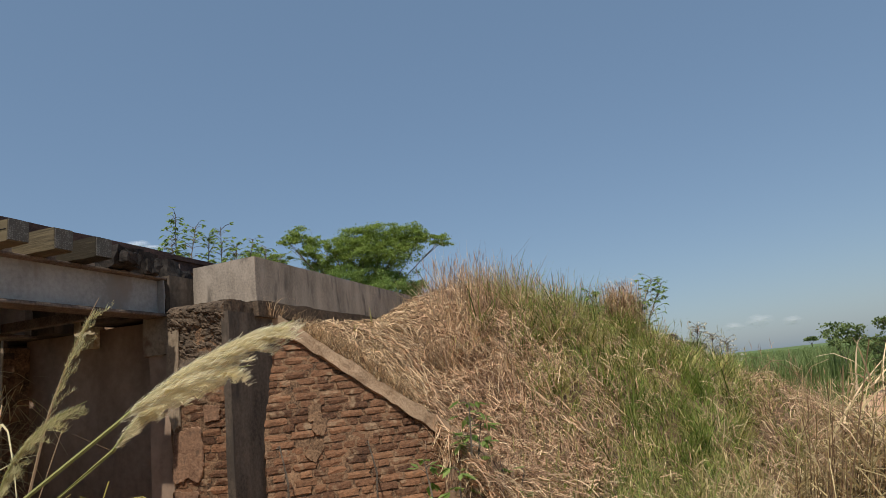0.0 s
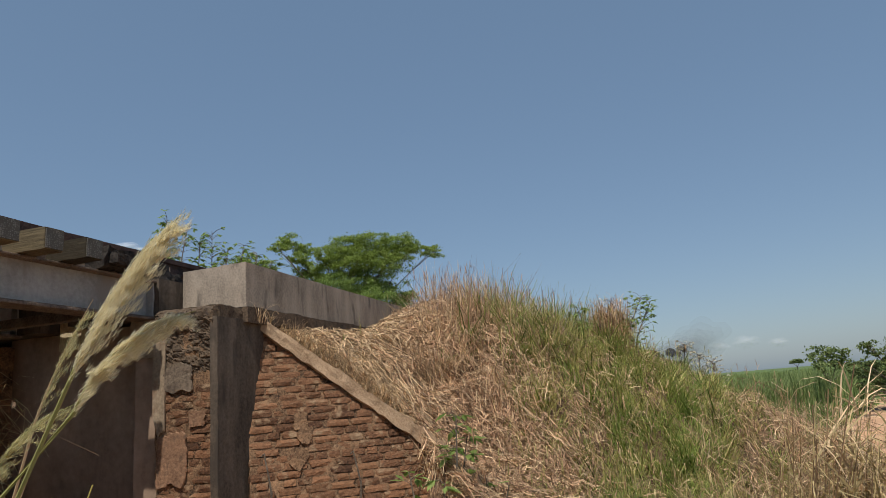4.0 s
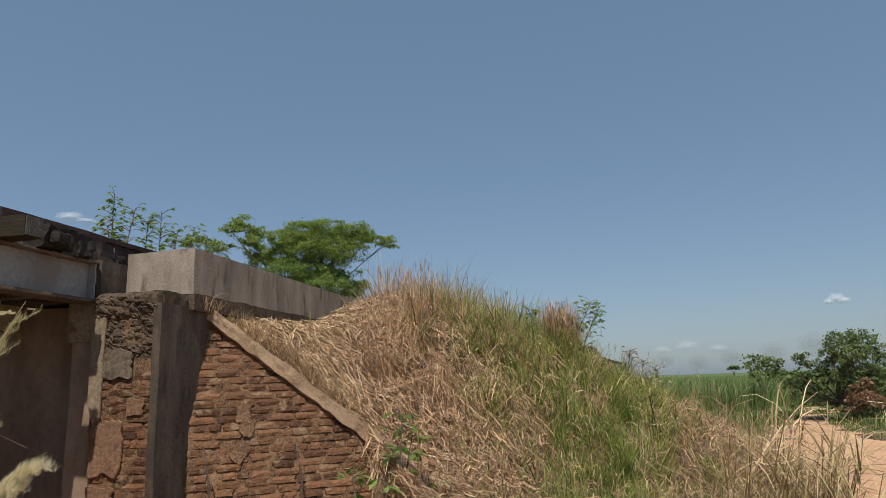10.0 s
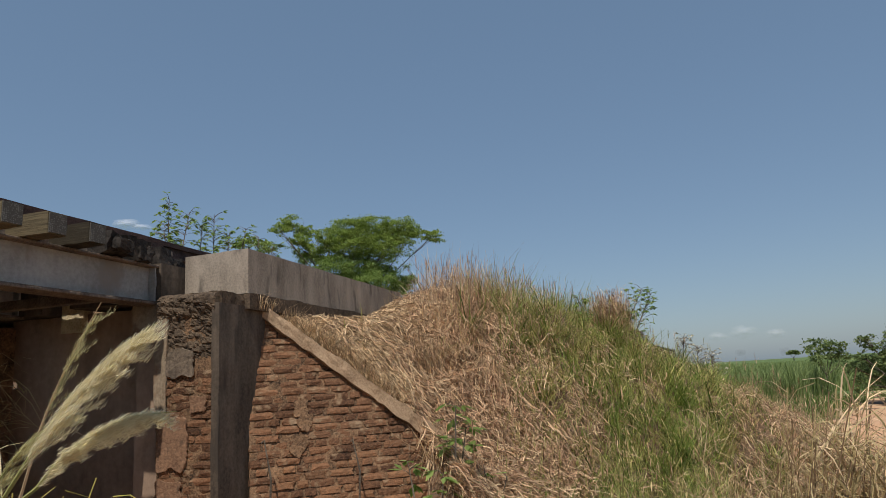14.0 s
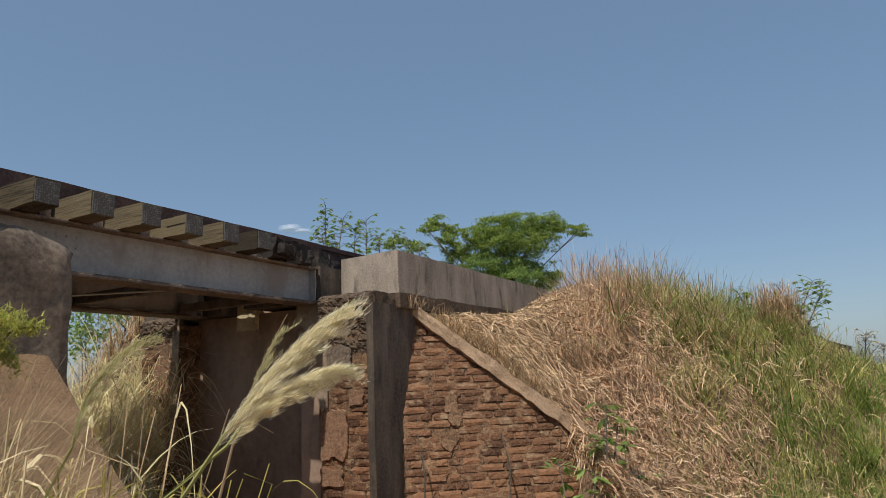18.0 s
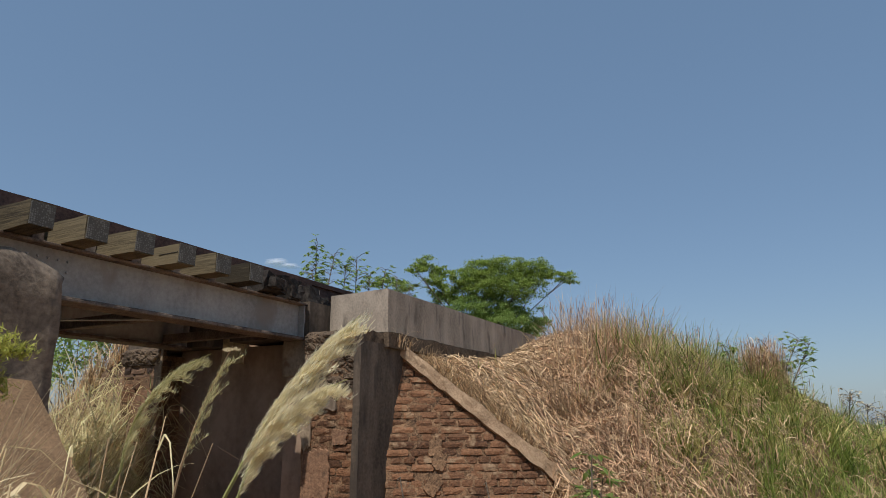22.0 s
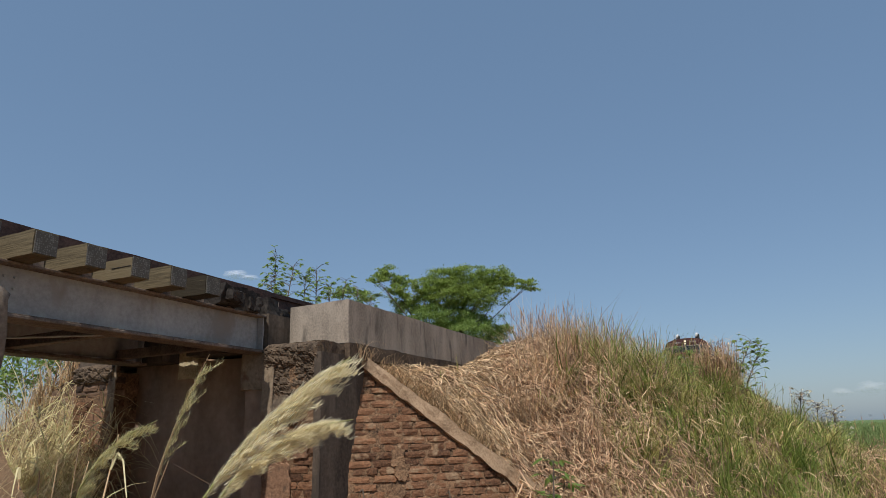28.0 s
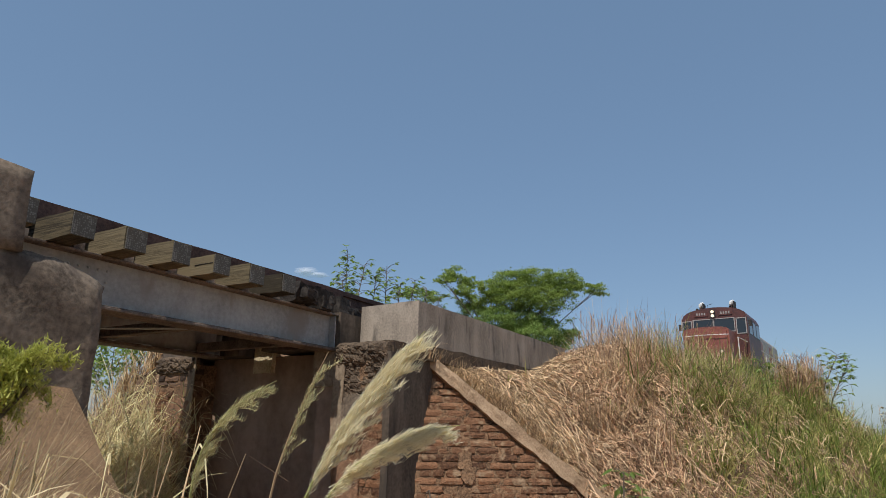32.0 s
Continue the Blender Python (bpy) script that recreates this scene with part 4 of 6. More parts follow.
# loose straw hanging over the coping and the wall head
k = 2600
w = RNG.uniform(0.05, 1.22, k)
vv = RNG.uniform(0.08, 0.28, k)
hx = WING_A.x + WING_H.x * w + WING_V.x * vv
hy = WING_A.y + WING_H.y * w + WING_V.y * vv
hang = np.stack([hx, hy, ground_height(hx, hy) + 0.03], -1)
v, f = blades(hang, RNG.uniform(0.08, 0.30, k), RNG.uniform(0.003, 0.008, k), RNG.uniform(1.0, 2.8, k), RNG.normal(-1.3, 1.5, k), lean=0)
stuff("hanging_straw", v, f, STRAW, "loose dead straw hanging over the coping", "grass")

# verge beside the road, and the flat beyond it
verge = scatter(60000, 4, 34, 8, 34, lambda x, y: (ground_height(x, y) < 0.3) & ~on_road(x, y) & (np.degrees(np.arctan2(x, y)) > 26) & (np.degrees(np.arctan2(x, y)) < 56))
near_road = on_road(verge[:, 0] + 0.8, verge[:, 1]) | on_road(verge[:, 0] - 0.8, verge[:, 1])
dd = np.hypot(verge[:, 0], verge[:, 1])
for name, sel, mat, hh, label in (("verge_grass", RNG.random(len(verge)) < 0.85, GREEN_LOW, (0.12, 0.45), "green roadside grass"), ("verge_straw", RNG.random(len(verge)) < 0.12, STRAW, (0.15, 0.55), "dry roadside grass")):
    r = verge[sel]
    v, f = blades(r, RNG.uniform(*hh, len(r)) * np.where(near_road[sel], 0.6, 1.0), RNG.uniform(0.012, 0.03, len(r)) * dd[sel] / 20, RNG.uniform(0.3, 1.4, len(r)), RNG.uniform(0, 6.283, len(r)), lean=0.2)
    stuff(name, v, f, mat, label, "grass")


# ---------------------------------------------------------------- reeds
def reed_clump(centre, count, height, spread, mat, label, seed, lean=(0.5, 0.0), broken=0.35, width=0.011, name="reed_clump", straps=(1, 3), reach=(0.25, 0.5)):
    """Dry canes with broken-over tops and long strap leaves; one clump, rooted at its centre."""
    rnd = random.Random(seed)
    bm = bmesh.new()
    for _ in range(count):
        a, r = rnd.uniform(0, 6.283), spread * math.sqrt(rnd.random())
        p = Vector((math.cos(a) * r, math.sin(a) * r, -0.05))
        h = height * rnd.uniform(0.45, 1.0)
        d = Vector((lean[0] + rnd.uniform(-0.45, 0.45), lean[1] + rnd.uniform(-0.4, 0.4), 0)) * 0.5
        pts = [p, p + d * h * 0.2 + Vector((0, 0, h * 0.5)), p + d * h * 0.6 + Vector((0, 0, h))]
        if rnd.random() < broken:
            pts.append(pts[-1] + Vector((rnd.uniform(-0.3, 0.5), rnd.uniform(-0.3, 0.3), rnd.uniform(-0.35, 0.05))) * h * 0.4)
        add_tube(bm, pts, [width * (0.45 - 0.09 * i) for i in range(len(pts))], 4)
        start = len(bm.faces)
        for q in range(rnd.randint(*straps)):
            u = rnd.uniform(0.3, 1)
            root = pts[0].lerp(pts[1], u * 2) if u < 0.5 else pts[1].lerp(pts[2], u * 2 - 1)
            turn = rnd.uniform(0, 6.283)
            dirn = Vector((math.cos(turn), math.sin(turn), 0))
            length, drop = h * rnd.uniform(*reach), rnd.uniform(0.2, 1.8)
            side = Vector((-dirn.y, dirn.x, 0.3)) * width * rnd.uniform(0.5, 0.9)
            prev = None
            for k in range(5):
                c = k / 4
                pos = root + dirn * length * c * 0.7 + Vector((0, 0, length * (0.7 * c - drop * c * c * 0.7)))
                wd = side * (1 - 0.85 * c)
                pair = (bm.verts.new(pos - wd), bm.verts.new(pos + wd))
                if prev:
                    bm.faces.new((prev[0], prev[1], pair[1], pair[0])).material_index = 1
                prev = pair
    return tagged(part(name, bm, list(mat), None, m=Matrix.Translation(centre)), label, "reeds", kind="stuff")


def polar(azimuth, d, z=None):
    x, y = math.sin(radians(azimuth)) * d, math.cos(radians(azimuth)) * d
    return Vector((x, y, float(ground_height(x, y)) if z is None else z))


for k, (a, d, h, c) in enumerate(((34.0, 5.6, 0.85, 26), (35.6, 5.2, 1.1, 36), (37.0, 4.9, 1.4, 50), (38.2, 4.6, 1.55, 56), (39.4, 4.4, 1.5, 44), (41.4, 4.2, 1.1, 20), (33.0, 6.3, 0.7, 22), (36.6, 7.2, 0.8, 22), (30.0, 7.0, 0.7, 16), (38.4, 5.8, 1.1, 26), (27.0, 6.4, 0.65, 14))):
    reed_clump(polar(a, d), c, h, 0.34, (OLIVE_REED, OLIVE_REED) if k % 3 else (OLIVE_REED, STRAW), "clump of arching dry reeds beside the road", k, lean=(0.65, -0.15), broken=0.5, width=0.008, straps=(4, 7), reach=(0.3, 0.7))

for k, (a, d, h, c) in enumerate(((38.0, 4.5, 1.6, 5), (39.2, 4.3, 1.65, 6), (40.6, 4.2, 1.5, 5), (44.0, 4.0, 1.5, 2))):
    reed_clump(polar(a, d), c, h, 0.32, (DEAD_STALK, OLIVE_REED), "coarse broken brown stalks among the reeds", 210 + k, lean=(0.3, -0.1), width=0.010, broken=0.7, straps=(2, 4), reach=(0.2, 0.4))

for k, (a, d, h, c) in enumerate(((31.5, 5.6, 0.7, 46), (33.5, 5.2, 0.8, 60), (35.2, 5.0, 0.85, 64), (36.8, 4.7, 1.15, 70), (38.2, 4.4, 1.25, 80), (39.4, 4.2, 1.2, 60))):
    reed_clump(polar(a, d), c, h, 0.34, (DEAD_STALK, OLIVE_REED) if k % 2 else (STRAW, OLIVE_REED), "dense golden dry reeds at the foot of the bank", 230 + k, lean=(0.6, -0.2), width=0.008, broken=0.6, straps=(2, 5), reach=(0.3, 0.7))

# thicket of bent dry reeds behind the bridge
for k, (a, d, h) in enumerate(((-31, 8.6, 2.1), (-29.5, 8.2, 1.9), (-28, 8.8, 2.1), (-26.6, 9.4, 2.2), (-32.5, 8.0, 1.7), (-30, 10, 2.7), (-27.5, 10.5, 2.7), (-25.5, 10.5, 2.4), (-33.5, 9.4, 2.3), (-31.8, 7.0, 1.5), (-29.8, 7.6, 1.5), (-27.6, 8.4, 1.8), (-33.2, 7.2, 1.5), (-30.6, 7.7, 1.8), (-26.6, 8.6, 1.9))):
    reed_clump(polar(a, d, 0.1), 95, h, 0.5, (REED_STEM, REED_LEAF), "thicket of bent dry reeds behind the bridge", 30 + k, lean=(1.3, 0.3), broken=0.8, width=0.010, straps=(2, 4), reach=(0.3, 0.6))
for k, (a, d, h) in enumerate(((-31.8, 6.9, 1.75), (-30.2, 7.3, 1.9), (-29.2, 7.8, 2.05), (-28.4, 8.2, 2.2), (-33.2, 6.6, 1.5), (-31.0, 6.4, 1.25))):
    reed_clump(polar(a, d, 0.1), 150, h, 0.42, (REED_STEM, REED_LEAF), "thicket of bent dry reeds behind the bridge", 130 + k, lean=(1.2, 0.2), broken=0.9, width=0.010, straps=(2, 4), reach=(0.3, 0.6))
for k, (a, d, h) in enumerate(((-32.6, 7.0, 1.7), (-31.2, 6.8, 1.9), (-30.0, 7.0, 2.05), (-28.8, 7.2, 2.2), (-28.2, 7.9, 2.35), (-29.4, 8.0, 2.4))):
    reed_clump(polar(a, d, 0.1), 130, h, 0.40, (REED_STEM, REED_LEAF), "thicket of bent dry reeds behind the bridge", 160 + k, lean=(0.55, 0.3), broken=0.9, width=0.009, straps=(2, 4), reach=(0.25, 0.5))
# straw over the far side of the bank, seen under the deck
back = scatter(150000, -12, 0, 5.5, 16, lambda x, y: (frame_of(x, y)[1] > 2.95) & (frame_of(x, y)[0] > -2.5) & (np.degrees(np.arctan2(x, y)) > -40) & (np.degrees(np.arctan2(x, y)) < -18))
v, f = blades(back, RNG.uniform(0.3, 0.85, len(back)), RNG.uniform(0.006, 0.015, len(back)), RNG.uniform(0.3, 2.6, len(back)), RNG.uniform(0, 6.283, len(back)), lean=0.3)
stuff("back_straw", v, f, STRAW, "matted straw on the far side of the bank", "grass")


# ---------------------------------------------------------------- trees and shrubs
def leaf_cloud(blobs, count, size, seed, squash=0.55, hang=0.3, loose=30, tight=0.20):
    """Leaves as small bent quads, thick near the shell of each blob (x, y, z, rx, rz), thinner inside."""
    rng = np.random.default_rng(seed)
    vs, fs, k = [], [], 0
    for (bx, by, bz, rx, rz) in blobs:
        m = max(20, int(count * rx * rz))
        d = rng.normal(size=(m, 3))
        d /= np.linalg.norm(d, axis=1)[:, None]
        r = rng.uniform(0.25, 1.0, m) ** 0.5 * (1 + 0.28 * np.sin(d[:, 0] * 5 + bx * 3) * np.cos(d[:, 2] * 4 + d[:, 1] * 5 + bz))
        # leaves gather in sprays about the twig ends, with gaps between
        sprays = max(5, int(18 + loose * rx * rz))
        home = rng.integers(0, sprays, m)
        c = np.stack([bx + d[:, 0] * r * rx, by + d[:, 1] * r * rx, bz + d[:, 2] * r * rz], -1)
        c = c[home] + rng.normal(size=(m, 3)) * np.array([tight * rx, tight * rx, tight * 0.75 * rz])
        a = rng.normal(size=(m, 3)) * np.array([1, 1, squash])
        a /= np.linalg.norm(a, axis=1)[:, None]
        b = np.cross(a, rng.normal(size=(m, 3)) * np.array([0.5, 0.5, 1]) + np.array([0, 0, 0.8]))
        b /= np.linalg.norm(b, axis=1)[:, None] + 1e-6
        ln = (size * rng.uniform(0.6, 1.4, m))[:, None]
        a, b = a * ln, b * ln * 0.32
        drop = np.array([0, 0, -1.0]) * ln * hang
        quad = np.stack([c - a * 0.5, c + b, c + a * 0.6 + drop, c - b], 1)
        vs.append(quad.reshape(-1, 3))
        fs.append(np.arange(m * 4).reshape(-1, 4) + k)
        k += m * 4
    return np.concatenate(vs), np.concatenate(fs)


def tree(base, blobs, trunk_r, leaf, label, seed, count=2500, size=0.11, fork=0.35, name="tree", extra=None, loose=30, tight=0.20):
    """Trunk, limbs that reach into the blobs of the crown, and leaves. Blobs are given about the base."""
    rnd = random.Random(seed)
    t = thing(name, Matrix.Translation(base), label, "tree")
    bm = bmesh.new()
    top = sum((Vector(b[:3]) for b in blobs), Vector()) / len(blobs)
    forkp = Vector((top.x * 0.3, top.y * 0.3, top.z * fork))
    add_tube(bm, [Vector((0, 0, -0.3)), Vector((0.04, 0, forkp.z * 0.5)), forkp], [trunk_r * 1.25, trunk_r, trunk_r * 0.8], 8)
    part("trunk", bm, BARK, t)
    for b in blobs:
        c = Vector(b[:3])
        mid = forkp.lerp(c, 0.5) + Vector((rnd.uniform(-0.2, 0.2), rnd.uniform(-0.2, 0.2), -0.12 * c.length * 0.3))
        bm = bmesh.new()
        add_tube(bm, [forkp - Vector((0, 0, 0.05)), mid, c, c + Vector((rnd.uniform(-1, 1) * b[3] * 0.6, 0, b[4] * 0.5))], [trunk_r * 0.42, trunk_r * 0.22, trunk_r * 0.10, trunk_r * 0.04], 5)
        for _ in range(3):
            q = c + Vector((rnd.uniform(-0.8, 0.8) * b[3], rnd.uniform(-0.6, 0.6) * b[3], rnd.uniform(-0.2, 0.7) * b[4]))
            add_tube(bm, [mid.lerp(c, 0.5), q], [trunk_r * 0.14, trunk_r * 0.04], 4)
        part("limb", bm, BARK, t)
    v, f = leaf_cloud(blobs, count, size, seed, loose=loose, tight=tight)
    part("crown", mesh_from("crown", v, f, leaf), None, t)
    if extra:
        v, f = leaf_cloud(extra[0], count, size, seed + 1, loose=loose, tight=tight)
        part("crown", mesh_from("crown", v, f, extra[1]), None, t, extra[2])
    return t


def crown_from(azimuth, dist, base_z, spec):
    """Blobs about a tree's base from (azimuth, elevation, width, depth) as seen from the eye."""
    bx, by = math.sin(radians(azimuth)) * dist, math.cos(radians(azimuth)) * dist
    rnd = random.Random(azimuth)
    out = []
    for a, e, rx, rz in spec:
        d = dist + rnd.uniform(-0.8, 0.8)
        out.append((math.sin(radians(a)) * d - bx, math.cos(radians(a)) * d - by, 1.8 + d * math.tan(radians(e)) - base_z, rx, rz))
    return Vector((bx, by, base_z)), out


# the flat-topped tree behind the bank
b, blobs = crown_from(3.2, 30, 0.3, ((-2.2, 13.6, 0.66, 0.36), (-3.3, 13.1, 0.42, 0.26), (-0.9, 12.8, 0.5, 0.3), (-1.6, 12.2, 0.5, 0.3), (0.6, 12.4, 0.6, 0.35), (2.4, 13.3, 0.95, 0.42), (4.6, 13.3, 1.05, 0.40), (6.8, 13.1, 0.9, 0.40), (8.2, 12.6, 0.55, 0.34),
                                         (9.8, 12.1, 0.6, 0.28), (4.0, 12.4, 1.2, 0.4), (6.4, 12.3, 1.1, 0.38), (2.0, 12.3, 0.9, 0.4), (3.0, 11.6, 1.15, 0.6), (5.6, 11.4, 1.1, 0.6), (0.8, 11.0, 0.9, 0.5), (-1.4, 11.4, 0.65, 0.35), (-4.4, 11.6, 0.6, 0.3), (-6.4, 12.0, 0.5, 0.25)))
tree(b, blobs, 0.11, LEAF, "spreading flat-topped green tree behind the bank", 5, count=8000, size=0.076, fork=0.62, loose=70, tight=0.15,
     extra=(crown_from(3.2, 30, 0.3, ((-0.6, 10.3, 0.8, 0.4), (1.4, 9.6, 1.1, 0.6), (3.6, 9.6, 1.2, 0.7), (5.4, 9.4, 1.0, 0.6), (4.4, 8.2, 1.1, 0.6), (2.4, 8.3, 1.0, 0.6), (6.2, 7.9, 0.9, 0.5), (7.4, 8.4, 0.5, 0.4)))[1], LEAF_BRIGHT, "brighter lower foliage"))

# the dark tree beside the road, its russet neighbour and a small one
b, blobs = crown_from(44.6, 38, -0.6, ((45.3, 2.2, 0.85, 0.5), (46.5, 1.9, 0.8, 0.5), (44.4, 1.5, 0.6, 0.45), (42.4, 1.0, 0.45, 0.3), (47.8, 1.3, 0.7, 0.42), (45.7, 1.1, 0.9, 0.6), (43.5, 0.3, 0.7, 0.5), (47.2, 0.2, 0.9, 0.55), (44.5, -0.5, 0.95, 0.65),
                                          (42.5, -1.0, 0.65, 0.55), (46.0, -1.0, 0.9, 0.6), (48.0, -1.4, 0.85, 0.6), (43.3, -2.0, 0.85, 0.55), (49.2, -0.5, 0.55, 0.4), (45.0, 0.4, 0.8, 0.55), (45.0, -2.2, 0.9, 0.6), (47.0, -2.5, 0.9, 0.5), (41.8, -2.1, 0.5, 0.45), (42.0, -0.2, 0.35, 0.3), (49.6, -2.2, 0.8, 0.5), (44.0, -3.0, 0.8, 0.4), (41.2, -0.9, 0.4, 0.3)))
tree(b, blobs, 0.15, LEAF_DARK, "dark green bushy tree beside the sandy road", 11, count=2900, size=0.105, fork=0.35, loose=45, tight=0.14)
b, blobs = crown_from(46.0, 36, -0.6, ((45.8, -1.7, 0.55, 0.42), (46.5, -2.2, 0.7, 0.4), (45.4, -2.5, 0.5, 0.35), (46.3, -1.2, 0.35, 0.3)))
tree(b, blobs, 0.05, RUSSET_LEAF, "russet-leaved bush in front of the dark tree", 12, count=1500, size=0.14, fork=0.3, name="bush")
b, blobs = crown_from(39.6, 44, -0.6, ((39.6, 1.0, 0.8, 0.3), (39.0, 0.6, 0.6, 0.28), (40.4, 0.7, 0.7, 0.3), (39.9, 0.2, 0.8, 0.35), (39.2, -0.2, 0.5, 0.3), (40.8, 0.0, 0.6, 0.35)))
tree(b, blobs, 0.07, LEAF_DARK, "small open-crowned tree by the road", 13, count=1100, size=0.16, fork=0.5)
b, blobs = crown_from(37.7, 240, -0.3, ((37.7, 0.42, 1.5, 0.55), (37.45, 0.36, 0.9, 0.4), (37.95, 0.34, 0.9, 0.45)))
tree(b, blobs, 0.2, LEAF_DARK, "lone far-off tree on the horizon", 14, count=900, size=0.5, fork=0.55)


def sapling(base, height, lean, leaf, label, seed, leaves=46, size=0.09, fingers=5, spread=0.3, name="sapling", category="shrub"):
    """A thin stem with side twigs and hand-shaped leaves of several fingers."""
    rnd = random.Random(seed)
    t = thing(name, Matrix.Translation(base), label, category, "saplings")
    bm, lf = bmesh.new(), bmesh.new()
    p = [Vector((0, 0, -0.12)), Vector((lean * 0.3 + rnd.uniform(-0.06, 0.06), rnd.uniform(-0.05, 0.05), height * 0.45)), Vector((lean, 0.05, height))]
    add_tube(bm, p, [0.011, 0.008, 0.004], 5)
    for i in range(leaves):
        u = 0.25 + 0.75 * rnd.random() ** 0.7
        root = p[0].lerp(p[1], u * 2) if u < 0.5 else p[1].lerp(p[2], u * 2 - 1)
        a = rnd.uniform(0, 6.283)
        out = Vector((math.cos(a), math.sin(a), rnd.uniform(0.1, 0.8))) * spread * rnd.uniform(0.35, 1.0) * (1.15 - 0.6 * u)
        end, droop = root + out, rnd.uniform(-0.9, 0.4)
        add_tube(bm, [root, root.lerp(end, 0.5) + Vector((0, 0, 0.12 * out.length)), end], [0.0035, 0.003, 0.002], 3)
        for k in range(fingers):
            b = a + (k - (fingers - 1) / 2) * 0.62 + rnd.uniform(-0.15, 0.15)
            d = Vector((math.cos(b), math.sin(b), droop + rnd.uniform(-0.35, 0.35))).normalized()
            s = d.cross(Vector((0, 0, 1))).normalized()
            ln = size * rnd.uniform(0.7, 1.25)
            q = [end, end + d * ln * 0.5 + s * ln * 0.25, end + d * ln + Vector((0, 0, -0.12 * ln)), end + d * ln * 0.5 - s * ln * 0.25]
            lf.faces.new([lf.verts.new(v) for v in q])
    part("stem", bm, BARK, t)
    part("foliage", lf, leaf, t)
    return t


# leafy saplings beside the track beyond the bridge
for k, (a, top, d, ln, ls) in enumerate(((-12.5, 15.4, 8.6, 0.06, 30), (-11.2, 14.4, 8.4, 0.1, 26), (-10.2, 13.5, 8.5, 0.1, 24), (-9.1, 14.3, 8.8, 0.08, 22), (-8.0, 12.8, 8.6, 0.1, 22), (-6.8, 13.2, 9.0, 0.12, 24), (-5.6, 12.5, 9.2, 0.1, 20), (-11.8, 13.0, 8.4, -0.1, 24), (-4.4, 11.8, 9.6, 0.1, 16))):
    q = polar(a, d, 2.70)
    sapling(q, 1.8 + d * math.tan(radians(top)) - 2.70, ln, LEAF_BRIGHT, "thin leafy sapling growing beside the track", 20 + k, leaves=int(ls * 2.1), size=0.058, spread=0.24)
# the shrub and its dry neighbour on the crest of the bank
reed_clump(polar(24.3, 10.2) + Vector((0, 0, 0.1)), 480, 0.92, 0.26, (RUSSET, STRAW), "dense clump of dry brown stalks on the crest", 90, lean=(0.1, 0), broken=0.2, width=0.006)
reed_clump(polar(25.0, 10.3) + Vector((0, 0, 0.1)), 260, 0.8, 0.22, (STRAW, GREEN), "dense clump of dry brown stalks on the crest", 91, lean=(0.2, 0), broken=0.2, width=0.006)
sapling(polar(25.2, 10.2), 0.98, 0.42, LEAF_BRIGHT, "leafy shrub leaning over the crest of the bank", 40, leaves=44, size=0.062, fingers=7, spread=0.30)
sapling(polar(25.8, 10.3), 0.95, 0.45, LEAF_BRIGHT, "leafy shrub leaning over the crest of the bank", 41, leaves=44, size=0.062, fingers=7, spread=0.32)
sapling(polar(22.6, 10.0), 0.70, -0.12, LEAF_BRIGHT, "small leafy shrub among the grass", 42, leaves=22, size=0.065, fingers=7, spread=0.24)
for k, (a, d, h) in enumerate(((29.6, 11.6, 0.62), (30.6, 12.0, 0.72), (31.5, 12.2, 0.66))):
    sapling(polar(a, d), h, 0.12, WEED_PALE, "pale grey flowering weed on the shoulder of the bank", 44 + k, leaves=60, size=0.042, fingers=6, spread=0.30, name="weed", category="weed")
for k, (a, d, h, c) in enumerate(((8.3, 7.0, 0.72, 30), (9.0, 7.1, 0.55, 18), (11.6, 6.7, 0.5, 16), (13.2, 7.4, 0.55, 16))):
    reed_clump(polar(a, d), c, h, 0.08, (DEAD_STALK, DEAD_STALK), "bunch of thin dead brown stalks on the bank", 94 + k, lean=(0.0, 0.0), broken=0.15, width=0.006, straps=(0, 2), reach=(0.1, 0.25), name="dead_stalks")
# a loose green tree behind the thicket under the bridge
b, blobs = crown_from(-29, 13.5, 0.0, ((-31, 5.6, 0.5, 0.4), (-29.6, 6.4, 0.55, 0.4), (-28.0, 5.8, 0.5, 0.4), (-26.4, 6.2, 0.5, 0.35), (-32.4, 4.6, 0.5, 0.4), (-30.4, 4.2, 0.4, 0.35), (-27.4, 7.6, 0.6, 0.4), (-30.6, 8.0, 0.6, 0.4)))
tree(b, blobs, 0.05, LEAF_BRIGHT, "loose green tree behind the reeds under the bridge", 17, count=1500, size=0.075, fork=0.4, loose=60, tight=0.2)
# weeds at the foot of the wall
for k, (a, d, z, h, ls) in enumerate(((10.6, 5.5, 0.95, 0.62, 16), (11.4, 5.6, 0.9, 0.5, 12), (6.4, 5.25, 0.75, 0.42, 9), (9.2, 5.2, 0.6, 0.5, 14), (12.6, 5.6, 0.6, 0.5, 14), (14.5, 5.6, 0.55, 0.45, 12))):
    sapling(polar(a, d, z), h, 0.05, LEAF_BRIGHT, "leafy weed at the foot of the wall", 50 + k, leaves=ls, size=0.11, fingers=3, spread=0.14, name="weed", category="weed")
for k, (w, z0, h) in enumerate(((0.66, 0.75, 0.62), (-0.02, 0.7, 0.72))):
    q = WING @ (wing_point(w, z0) + Vector((0, -0.08, 0)))
    bm = add_tube(bmesh.new(), [q, q + Vector((0.02, -0.02, h * 0.6)), q + Vector((-0.03, 0.0, h)), q + Vector((-0.05, -0.02, h * 0.97))], [0.011, 0.009, 0.007, 0.005], 5)
    tagged(part("dead_stem", bm, BARK, None), "dead brown stem standing against the wall", "stem", "dead stems")


